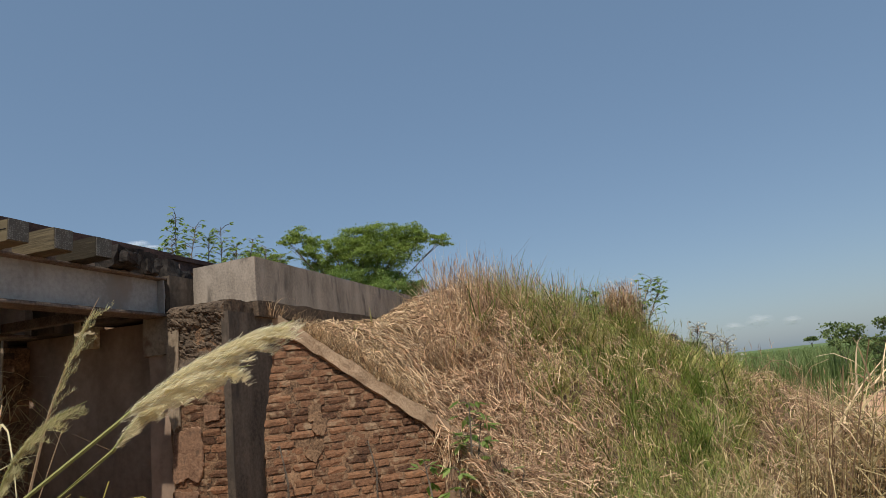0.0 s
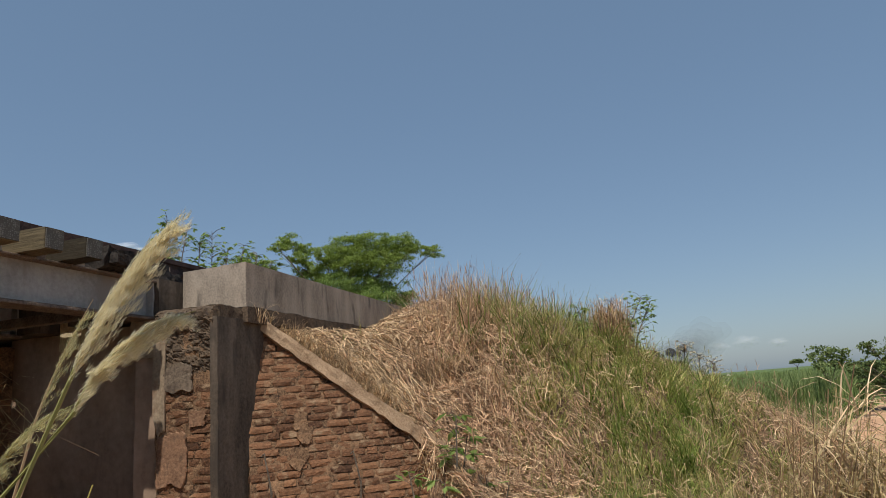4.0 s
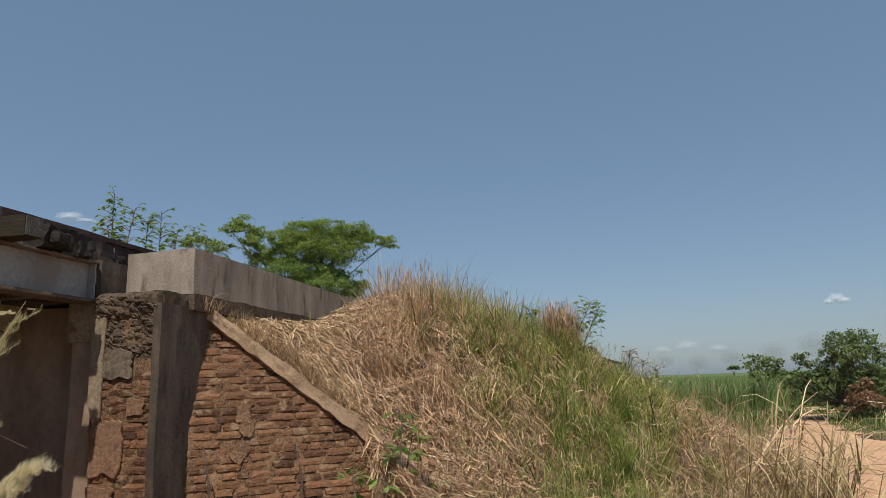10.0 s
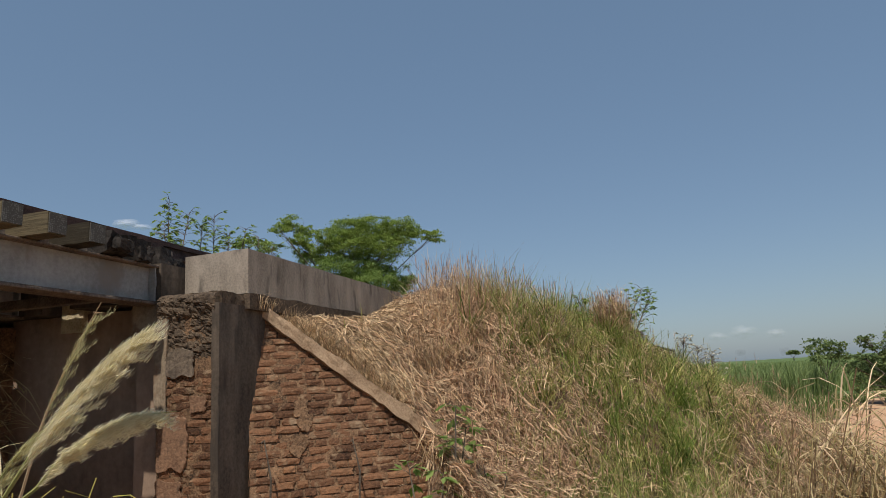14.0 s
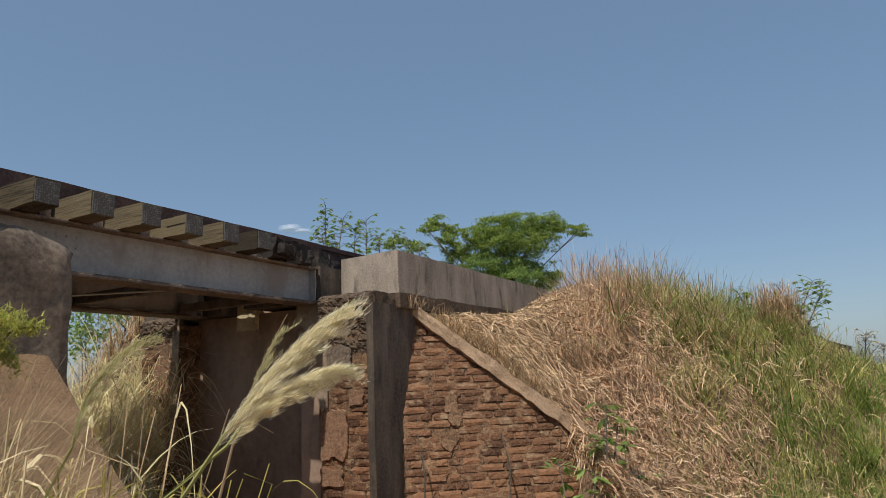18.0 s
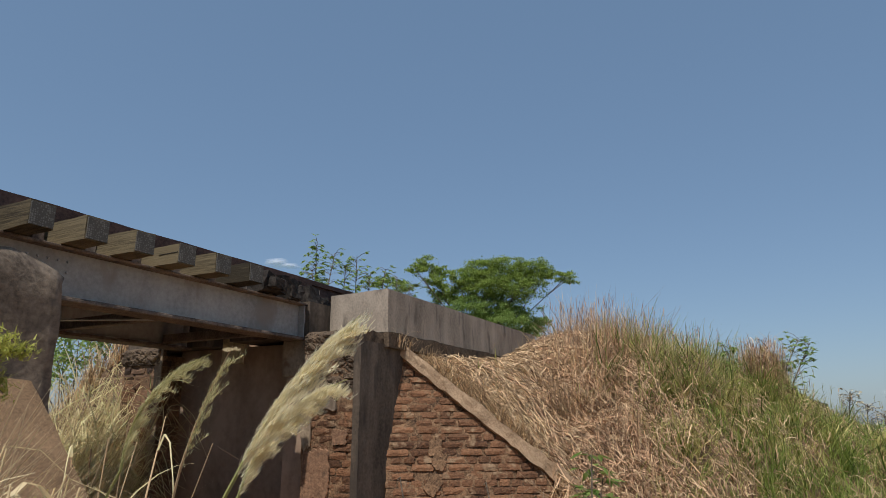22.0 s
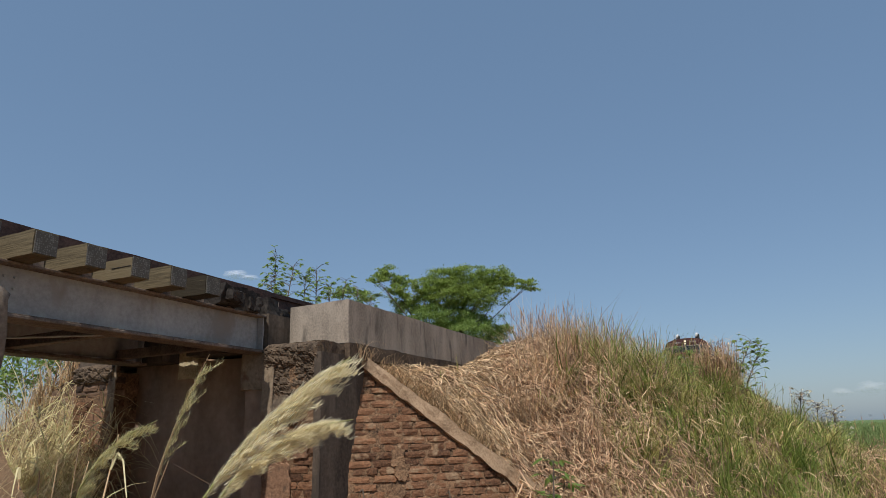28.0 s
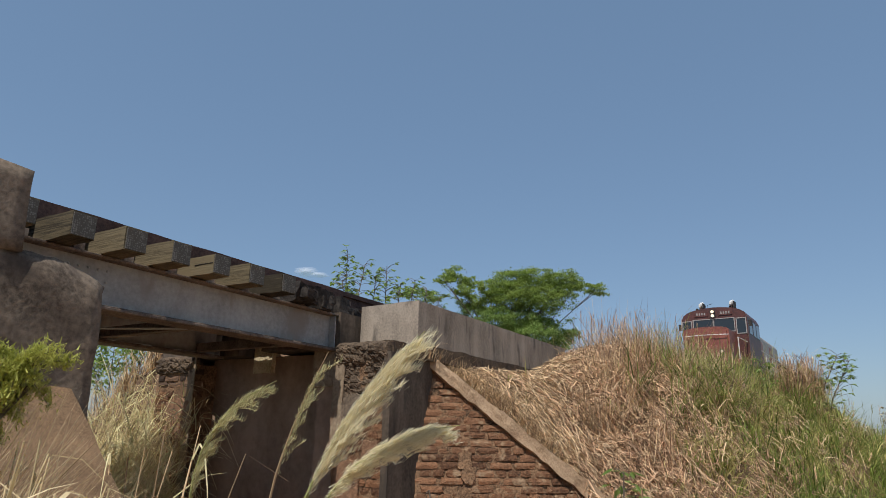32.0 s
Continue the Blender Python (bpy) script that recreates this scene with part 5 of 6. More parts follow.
# ---------------------------------------------------------------- plants close to the eye
def feathery_bush(base, seed):
    rng = np.random.default_rng(seed)
    t = thing("feathery_bush", Matrix.Translation(base), "feathery yellow-green bush by the near abutment", "bush")
    bm = bmesh.new()
    vs, fs, k = [], [], 0
    rnd = random.Random(seed)
    for i in range(24):
        a = rnd.uniform(0, 6.283)
        end = Vector((0.09 * math.cos(a) + (0.09 if i % 6 == 0 else 0), 0.09 * math.sin(a), rnd.uniform(-0.02, 0.15)))
        if i % 6 == 0:
            end.z = rnd.uniform(0.09, 0.14)
        mid = end * 0.5 + Vector((0, 0, 0.05))
        add_tube(bm, [Vector((-0.03, 0, -0.06)), mid, end], [0.002, 0.0015, 0.001], 4)
        m = 250
        u = rng.uniform(-0.3, 1.0, m)[:, None]
        c = np.array(mid)[None] * (1 - u) + np.array(end)[None] * u + rng.normal(0, 0.011, (m, 3))
        v, f = blades(c, rng.uniform(0.010, 0.024, m), rng.uniform(0.003, 0.006, m), rng.uniform(0.2, 1.2, m), rng.uniform(0, 6.283, m), seg=1, tilt=rng.uniform(0.0, 2.0, m))
        vs.append(v)
        fs.append(f + k)
        k += len(v)
    add_tube(bm, [Vector((-0.30, 0, -1.3)), Vector((-0.16, 0, -0.5)), Vector((-0.03, 0, -0.06))], [0.012, 0.009, 0.006], 6)
    part("stem", bm, BARK, t)
    part("foliage", mesh_from("foliage", np.concatenate(vs), np.concatenate(fs), FEATHERY), None, t)
    return t


feathery_bush(polar(-36.3, 2.2, 1.90), 3)
feathery_bush(polar(-38.2, 2.3, 1.87), 4)
feathery_bush(polar(-37.6, 2.25, 1.80), 6)
for k, (a, d, z, h, c, mats, lean) in enumerate(((-37.6, 1.9, 0.75, 1.0, 70, (REED_STEM, REED_STEM), (0.2, 0)), (-34.6, 2.2, 0.6, 0.92, 34, (STRAW, REED_STEM), (0.5, 0)), (-39.0, 2.1, 0.8, 1.05, 80, (REED_STEM, REED_STEM), (0.2, 0)), (-30.5, 2.6, 0.4, 1.15, 30, (STRAW, YELLOW_LEAF), (0.3, 0)),
                                                (-27.5, 2.7, 0.25, 1.45, 56, (YELLOW_LEAF, YELLOW_LEAF), (0.25, 0)), (-25.0, 2.8, 0.2, 1.42, 50, (YELLOW_LEAF, YELLOW_LEAF), (0.5, 0)), (-22.0, 2.6, 0.2, 1.32, 14, (STRAW, YELLOW_LEAF), (0.7, 0)), (-28.5, 3.4, 0.2, 1.7, 34, (STRAW, REED_LEAF), (0.3, 0)), (-29.0, 2.9, 0.2, 1.35, 60, (YELLOW_LEAF, YELLOW_LEAF), (0.3, 0)), (-26.4, 3.1, 0.2, 1.3, 50, (STRAW, YELLOW_LEAF), (0.3, 0)))):
    reed_clump(polar(a, d, z), c, h, 0.2, mats, "straw and yellowing reeds on the near bank", 70 + k, lean=lean, broken=0.3, width=0.009)


def plume_stalk(length, droop, strands, mats, label, seed, stem=0.7, fluff=1.0, sag=0.3, name="plume_grass"):
    """A feathery seed head on its stalk: base at the origin, chord up +z, the head nodding towards +x."""
    rng = np.random.default_rng(seed)
    t = thing(name, None, label, "grass", "plumes")

    def curve(u):
        return np.stack([length * droop * (u * u - u) * 1.0, 0 * u, length * u], -1)

    # stalk below the head, bending down and back
    bm = bmesh.new()
    pts = [Vector((0.10 * stem * q + 0.22 * stem * q * q, 0.02 * q, -stem * q)) for q in (1, 0.75, 0.5, 0.25, 0)]
    head = [Vector(c) for c in curve(np.linspace(0.15, 1, 6))]
    add_tube(bm, pts + head, [0.0042, 0.004, 0.0037, 0.0033, 0.003, 0.0026, 0.0022, 0.0018, 0.0014, 0.001, 0.0006], 5)
    part("stalk", bm, mats[0], t)
    vs, fs, k = [], [], 0
    for i in range(strands):
        u0 = (i / strands) ** 0.9 * 0.80
        root = curve(np.array([u0]))[0]
        ahead = curve(np.array([min(1.0, u0 + 0.1)]))[0] - root
        ahead /= np.linalg.norm(ahead)
        a = rng.uniform(0, 6.283)
        out = np.array([math.cos(a) * 0.5 + 0.62, math.sin(a) * 0.5, 0.0])
        ln = length * (0.40 - 0.22 * u0) * rng.uniform(0.55, 1.3)
        m = int(26 * fluff)
        w = np.linspace(0.05, 1, m)[:, None]
        line = root + ahead * ln * w + out * ln * (0.12 * w + 0.18 * w * w) + np.array([0.10, 0, -0.5]) * ln * sag * w ** 2.5
        line += rng.normal(0, 0.0016, line.shape)
        # spikelets
        for rep in range(5):
            v, f = blades(line + rng.normal(0, 0.002, line.shape), rng.uniform(0.006, 0.015, m), rng.uniform(0.0006, 0.0013, m), rng.uniform(0.1, 0.9, m), rng.uniform(0, 6.283, m), seg=1, tip=0.3)
            vs.append(v)
            fs.append(f + k)
            k += len(v)
        w2 = np.linspace(0, 1, 7)
        ln2 = root + ahead * ln * w2[:, None] + out * ln * (0.12 * w2 + 0.18 * w2 * w2)[:, None] + np.array([0.10, 0, -0.5]) * ln * sag * (w2 ** 2.5)[:, None]
        strip = np.stack([ln2 - np.array([0, 0.0005, 0.0006]), ln2 + np.array([0, 0.0005, 0.0006])], 1).reshape(-1, 3)
        q = np.array([[2 * j, 2 * j + 1, 2 * j + 3, 2 * j + 2] for j in range(6)])
        vs.append(strip)
        fs.append(q + k)
        k += len(strip)
    part("seed_head", mesh_from("seed_head", np.concatenate(vs), np.concatenate(fs), mats[1]), None, t)
    return t


plume_a = plume_stalk(0.285, 0.22, 74, (PLUME_STEM, PLUME), "tall pale feathery plume grass nodding in the wind", 1)
plume_b = plume_stalk(0.235, 0.5, 54, (PLUME_STEM, PLUME), "shorter drooping cream plume grass in the wind", 2, sag=0.8)
panicle = plume_stalk(0.30, 0.6, 26, (PLUME_STEM, PANICLE), "thin green arching grass panicle", 3, fluff=0.8, sag=0.7)
panicle_thin = plume_stalk(0.30, 0.1, 16, (STRAW, PANICLE), "thin upright dry grass panicle", 4, fluff=0.6)


# ---------------------------------------------------------------- field, clouds, smoke
k = 46000
aa, rr = np.radians(RNG.uniform(24, 62, k)), 43 + 130 * RNG.random(k) ** 1.6
cxs, cys = np.sin(aa) * rr, np.cos(aa) * rr
okc = ~((np.degrees(aa) > 40) & (rr < 52))
cxs, cys, rr = cxs[okc], cys[okc], rr[okc]
croots = np.stack([cxs, cys, np.full(len(cxs), -0.6)], -1)
v, f = blades(croots, RNG.uniform(1.5, 2.25, len(cxs)) * (0.85 + 0.3 * patchy(cxs, cys, 0.08, 2.0)), 0.055 * rr / 50, RNG.uniform(0.3, 1.3, len(cxs)), RNG.uniform(0, 6.283, len(cxs)), lean=0.2)
stuff("cane_field", v, f, CANE, "green cane field stretching to the horizon", "crop")
fa = np.radians(np.linspace(22, 64, 120))
fr = np.array([100, 120, 150, 190, 250, 340, 480, 700, 1000])
FA, FR = np.meshgrid(fa, fr)
hill = 0.9 + 0.0008 * np.maximum(0, FR - 150) + 1.6 * np.exp(-((np.degrees(FA) - 52) / 6) ** 2) * np.clip((FR - 150) / 300, 0, 2) + 0.15 * np.sin(FA * 400 + FR)
fv = np.stack([np.sin(FA) * FR, np.cos(FA) * FR, hill], -1).reshape(-1, 3)
fi = np.arange(FA.size).reshape(FA.shape)
ff = np.stack([fi[:-1, :-1], fi[:-1, 1:], fi[1:, 1:], fi[1:, :-1]], -1).reshape(-1, 4)
stuff("far_field", fv, ff, FIELD, "far green crop tops", "crop")


def puffs(name, mat, spots, label, category, seed):
    """Thin bowls nested in one another, towards -y, so that each spot (x, y, z, radius, flatness) is thickest in its middle."""
    verts, faces = [], []
    for q, (x, y, z, r, flat) in enumerate(spots):
        for shell in range(3):
            first, rim = len(verts), 36
            size = r * (1.0, 0.72, 0.42)[shell]
            for ring, (u, out) in enumerate(((0.5, 0.87), (1.0, 0.0))):
                for i in range(rim):
                    a = 2 * math.pi * i / rim
                    c, sn = math.cos(a), math.sin(a)
                    k = size * u * (1 + 0.30 * noise.noise(Vector((c * 1.6, sn * 1.6, seed + q * 3.1 + shell * 0.4))) + 0.16 * noise.noise(Vector((c * 4.5, sn * 4.5, seed + q + shell * 0.7))))
                    verts.append((x + c * k + 0.12 * r * noise.noise(Vector((shell * 2.3, q, seed))), y - 0.3 * r * out - 0.02 * r * shell, z + sn * k * flat))
            verts.append((x, y - 0.34 * r - 0.02 * r * shell, z))
            for i in range(rim):
                j = (i + 1) % rim
                faces.append((first + i, first + j, first + rim + j, first + rim + i))
                faces.append((first + 2 * rim, first + j, first + i))
    me = bpy.data.meshes.new(name)
    me.from_pydata(verts, [], faces)
    me.materials.append(mat)
    me.polygons.foreach_set("use_smooth", [True] * len(me.polygons))
    ob = tagged(new(name, me), label, category, kind="structure" if category == "cloud" else "stuff")
    ob.visible_shadow = False
    return ob


for k, (a, e, d, spots) in enumerate(((45.3, 5.05, 900, ((0, 0, 1, 9, 0.75), (-8, 0, -1.5, 6, 0.6), (8, 0, -1.5, 7, 0.55))),
                                      (-15.2, 13.3, 900, ((0, 0, 0, 16, 0.45), (18, 0, -3, 12, 0.35))),
                                      (34.5, 2.2, 1500, ((0, 0, 0, 26, 0.5), (60, 0, -8, 20, 0.45), (-50, 0, -6, 18, 0.45))))):
    c = puffs("cloud", CLOUD_FAINT if k == 2 else CLOUD, spots, "small white cloud low in the sky", "cloud", 80 + k)
    c.matrix_basis = Matrix.Translation((math.sin(radians(a)) * d, math.cos(radians(a)) * d, 1.8 + d * math.tan(radians(e)))) @ pose(0, 0, 0, 0, 0, -a)
# each puff drifts off on its own: (azimuth and height at 8 s, degrees and metres a second, radius, count)
DRIFT = ((29.4, 4.4, 0.3, 0.05, 3.0), (31.3, 5.0, 0.7, 0.10, 3.4), (33.2, 3.9, 1.0, 0.10, 3.8), (35.1, 5.2, 1.3, 0.20, 4.2), (37.2, 6.3, 1.7, 0.30, 4.4), (39.4, 8.0, 2.0, 0.40, 5.0))
smoke = [puffs("smoke", SMOKE, ((0, 0, 0, r, 0.7),), "thin dark diesel smoke drifting low", "smoke", 95 + k) for k, (a, z, va, vz, r) in enumerate(DRIFT)]

# dry roots hanging at the head of the dark strip
k = 26
hang = np.array([tuple(at(RNG.uniform(0.12, 0.34), -0.02, RNG.uniform(2.42, 2.5))) for _ in range(k)])
v, f = blades(hang, RNG.uniform(0.12, 0.34, k), RNG.uniform(0.003, 0.006, k), RNG.uniform(2.2, 3.1, k), RNG.normal(-1.0, 0.7, k), seg=5)
stuff("hanging_roots", v, f, STRAW, "pale dry roots hanging from the ledge", "roots")

# matted straw on the near bank
k = 2600
px_, py_ = RNG.normal(-1.52, 0.10, k), RNG.normal(1.66, 0.11, k)
v, f = blades(np.stack([px_, py_, ground_height(px_, py_) - 0.02], -1), RNG.uniform(0.8, 1.45, k), RNG.uniform(0.003, 0.006, k), RNG.uniform(0.1, 1.3, k) ** 2, RNG.uniform(0, 6.283, k), seg=6, tilt=RNG.uniform(0, 0.12, k))
stuff("near_straw", v, f, REED_STEM, "dense matted straw on the near bank", "grass")


# ---------------------------------------------------------------- the train
def add_prism(bm, x0, x1, outline):
    """An outline in (y, z) carried from x0 to x1."""
    a = [bm.verts.new((x0, y, z)) for y, z in outline]
    b = [bm.verts.new((x1, y, z)) for y, z in outline]
    n = len(outline)
    bm.faces.new(a)
    bm.faces.new(b[::-1])
    for i in range(n):
        j = (i + 1) % n
        bm.faces.new((a[j], a[i], b[i], b[j]))
    bmesh.ops.recalc_face_normals(bm, faces=bm.faces[:])
    return bm


def arch(half, low, eave, crown, steps=8):
    """A body's cross-section: upright sides and a rounded roof."""
    out = [(-half, low), (-half, eave)]
    for i in range(1, steps):
        a = math.pi * (1 - i / steps)
        out.append((half * math.cos(a) * 0.98, eave + (crown - eave) * math.sin(a) ** 0.75))
    return out + [(half, eave), (half, low)]


def disc(radius, depth, at_, turn=(90, 0, 0), segments=20):
    bm = bmesh.new()
    bmesh.ops.create_cone(bm, segments=segments, radius1=radius, radius2=radius, depth=depth, cap_ends=True, matrix=pose(*at_, *turn))
    return bm


def bogie(x, parent, axles=3, gap=1.6):
    b = part("bogie", box((x - gap * (axles - 1) / 2 - 0.7, -1.0, 0.38), (x + gap * (axles - 1) / 2 + 0.7, 1.0, 0.72), 0.03), SOOT, parent)
    for i in range(axles):
        for y in (-0.56, 0.56):
            part("wheel", disc(0.46, 0.13, (x + gap * (i - (axles - 1) / 2), y, 0.46)), SOOT, b)
    return b


def locomotive():
    """Front at x = 0, tail towards +x, rail head at z = 0, the driver's right towards +y."""
    t = thing("locomotive", None, "faded red diesel locomotive with lit headlamps", "locomotive")
    part("platform", box((-0.15, -1.38, 1.02), (14.6, 1.38, 1.22), 0.03), SOOT, t)
    part("buffer_beam", box((-0.3, -1.38, 0.55), (-0.12, 1.38, 1.22), 0.03), LOCO_RED, t)
    bm = bmesh.new()
    add_prism(bm, 0.25, 2.3, arch(0.95, 1.2, 2.56, 2.72))
    bmesh.ops.bevel(bm, geom=[e for e in bm.edges if all(abs(v.co.x - 0.25) < 1e-4 for v in e.verts)], offset=0.09, segments=2, affect="EDGES")
    hood = part("short_hood", bm, LOCO_RED, t, "bright faded red hood")
    part("hood_door", box((0.232, -0.36, 1.35), (0.25, 0.30, 2.6), 0.006), LOCO_RED, hood)
    part("hood_rail", add_tube(bmesh.new(), [(0.16, -0.95, 2.32), (0.14, 0, 2.34), (0.16, 0.95, 2.32)], [0.018] * 3, 6), WHITE_PAINT, hood)
    bm = bmesh.new()
    add_prism(bm, 2.1, 5.1, arch(1.40, 1.2, 3.36, 3.86, 10))
    bmesh.ops.bevel(bm, geom=[e for e in bm.edges if all(abs(v.co.x - 2.1) < 1e-4 for v in e.verts)], offset=0.05, segments=2, affect="EDGES")
    cab = part("cab", bm, LOCO_DARK, t, "dark red driver's cab")

    def window(x, y0, y1, z0, z1, name="front_window"):
        w = part(name, box((x - 0.012, y0, z0), (x + 0.02, y1, z1), 0.004), GLASS, cab, "dark window pane")
        for lo, hi in (((y0 - 0.04, z0 - 0.04), (y1 + 0.04, z0)), ((y0 - 0.04, z1), (y1 + 0.04, z1 + 0.04)), ((y0 - 0.04, z0), (y0, z1)), ((y1, z0), (y1 + 0.04, z1))):
            part("frame", box((x - 0.025, lo[0], lo[1]), (x + 0.02, hi[0], hi[1]), 0.003), TRIM, w)
        return w

    window(2.1, -0.86, -0.03, 2.74, 3.30)
    window(2.1, 0.03, 0.86, 2.74, 3.30)
    window(2.1, -1.33, -0.98, 2.62, 3.26)
    window(2.1, 0.98, 1.33, 2.62, 3.26)
    for y in (-1.41, 1.39):
        for x in (2.5, 3.4, 4.25):
            part("side_window", box((x, y, 2.62), (x + 0.7, y + 0.02, 3.24), 0.004), GLASS, cab, "dark window pane")
    part("dash_cover", disc(0.15, 0.10, (1.9, -0.12, 2.84), (0, 0, 0)), WHITE_PAINT, cab, "pale round cover")
    for z in (3.46, 3.64):
        h = part("headlamp_ring", disc(0.115, 0.10, (2.06, 0.0, z), (0, 90, 0)), SOOT, cab)
        part("headlamp", disc(0.07, 0.02, (2.0, 0.0, z), (0, 90, 0)), LAMP, h, "lit headlamp")
    for sgn in (-1, 1):
        nb = part("number_board", box((2.07, 0.52 * sgn - 0.3, 3.46), (2.1, 0.52 * sgn + 0.3, 3.68), 0.004), LOCO_DARK, cab)
        for k in range(4):
            part("number_bar", box((2.06, 0.52 * sgn - 0.2 + 0.11 * k, 3.52), (2.07, 0.52 * sgn - 0.14 + 0.11 * k, 3.63), 0.001), TRIM, nb)
        horn = bmesh.new()
        bmesh.ops.create_cone(horn, segments=14, radius1=0.17, radius2=0.05, depth=0.5, cap_ends=True, matrix=pose(2.45, 0.66 * sgn - 0.1, 4.0, 0, -90, 0) @ Matrix.Diagonal((1.45, 0.85, 1, 1)))
        part("horn", horn, WHITE_PAINT, cab, "pale roof horn")
        part("horn_shield", box((2.24, 0.66 * sgn - 0.25, 3.78), (2.75, 0.66 * sgn - 0.21, 4.12), 0.01), SOOT, cab)
        part("horn_stand", box((2.3, 0.72 * sgn - 0.04, 3.66), (2.5, 0.72 * sgn + 0.04, 3.9), 0.004), SOOT, cab)
        part("mirror", box((2.2, 1.5 * sgn - 0.07, 2.9), (2.24, 1.5 * sgn + 0.07, 3.2), 0.01), SOOT, cab)
        part("grab_rail", add_tube(bmesh.new(), [(0.0, 1.33 * sgn, 1.22), (0.0, 1.33 * sgn, 2.15), (2.05, 1.33 * sgn, 2.2)], [0.02] * 3, 6), WHITE_PAINT, t, "white handrail")
        m = part("marker_lamp_ring", disc(0.11, 0.12, (0.2, 0.62 * sgn, 1.62), (0, 90, 0)), SOOT, hood)
        part("marker_lamp", disc(0.06, 0.02, (0.13, 0.62 * sgn, 1.62), (0, 90, 0)), LAMP, m, "lit lamp")
    part("antenna", add_tube(bmesh.new(), [(2.6, 0.3, 3.8), (2.6, 0.3, 4.06), (2.6, 0.08, 4.12)], [0.012] * 3, 5), SOOT, cab)
    bm = bmesh.new()
    add_prism(bm, 5.1, 14.0, arch(0.92, 1.2, 3.16, 3.50))
    long_hood = part("long_hood", bm, LOCO_GREY, t, "dusty grey engine hood")
    for i in range(9):
        for y in (-0.94, 0.925):
            part("hood_door", box((4.9 + i, y, 1.4), (5.75 + i, y + 0.015, 3.0), 0.004), LOCO_GREY if i % 3 else LOCO_RED, long_hood)
    part("exhaust", box((8.6, -0.3, 3.45), (9.6, 0.3, 3.74), 0.03), SOOT, long_hood)
    for y in (-1.33, 1.33):
        part("side_rail", add_tube(bmesh.new(), [(4.7, y, 2.2), (14.3, y, 2.2)], [0.02] * 2, 6), WHITE_PAINT, t)
        for i in range(6):
            part("rail_post", add_tube(bmesh.new(), [(4.9 + 1.85 * i, y, 1.2), (4.9 + 1.85 * i, y, 2.2)], [0.018] * 2, 5), WHITE_PAINT, t)
    part("fuel_tank", box((5.4, -1.2, 0.35), (9.0, 1.2, 1.02), 0.12), SOOT, t)
    bogie(2.7, t)
    bogie(11.7, t)
    part("coupler", box((-0.75, -0.12, 0.72), (-0.25, 0.12, 0.98), 0.03), SOOT, t)
    return t


def wagon():
    t = thing("wagon", None, "dark open goods wagon with upright ribs", "wagon", "goods wagons")
    part("floor", box((0, -1.3, 0.98), (11.4, 1.3, 1.12), 0.02), WAGON, t)
    for y in (-1.34, 1.28):
        side = part("side", box((0, y, 1.1), (11.4, y + 0.06, 2.75), 0.01), WAGON, t)
        for i in range(9):
            yy = y - 0.07 if y < 0 else y + 0.06
            part("rib", box((0.3 + 1.34 * i, yy, 1.05), (0.42 + 1.34 * i, yy + 0.07, 2.75), 0.008), WAGON, side)
    for x in (0, 11.34):
        part("end", box((x, -1.28, 1.1), (x + 0.06, 1.28, 2.75), 0.01), WAGON, t)
    bogie(1.9, t, 2, 1.7)
    bogie(9.5, t, 2, 1.7)
    return t


loco = locomotive()
wagons = [wagon()]
for _ in range(4):
    wagons.append(copy_thing(wagons[0], Matrix()))


# ---------------------------------------------------------------- what moves
def on_track(s):
    """A pose on the rails, s metres up the line, x pointing up the line."""
    step = 0.5
    a, b = at(s, 1.133 + bend(s), 3.012 + climb(s)), at(s + step, 1.133 + bend(s + step), 3.012 + climb(s + step))
    d = (b - a).normalized()
    return Matrix.Translation(a) @ pose(0, 0, 0, 0, 0, math.degrees(math.atan2(d.y, d.x)))


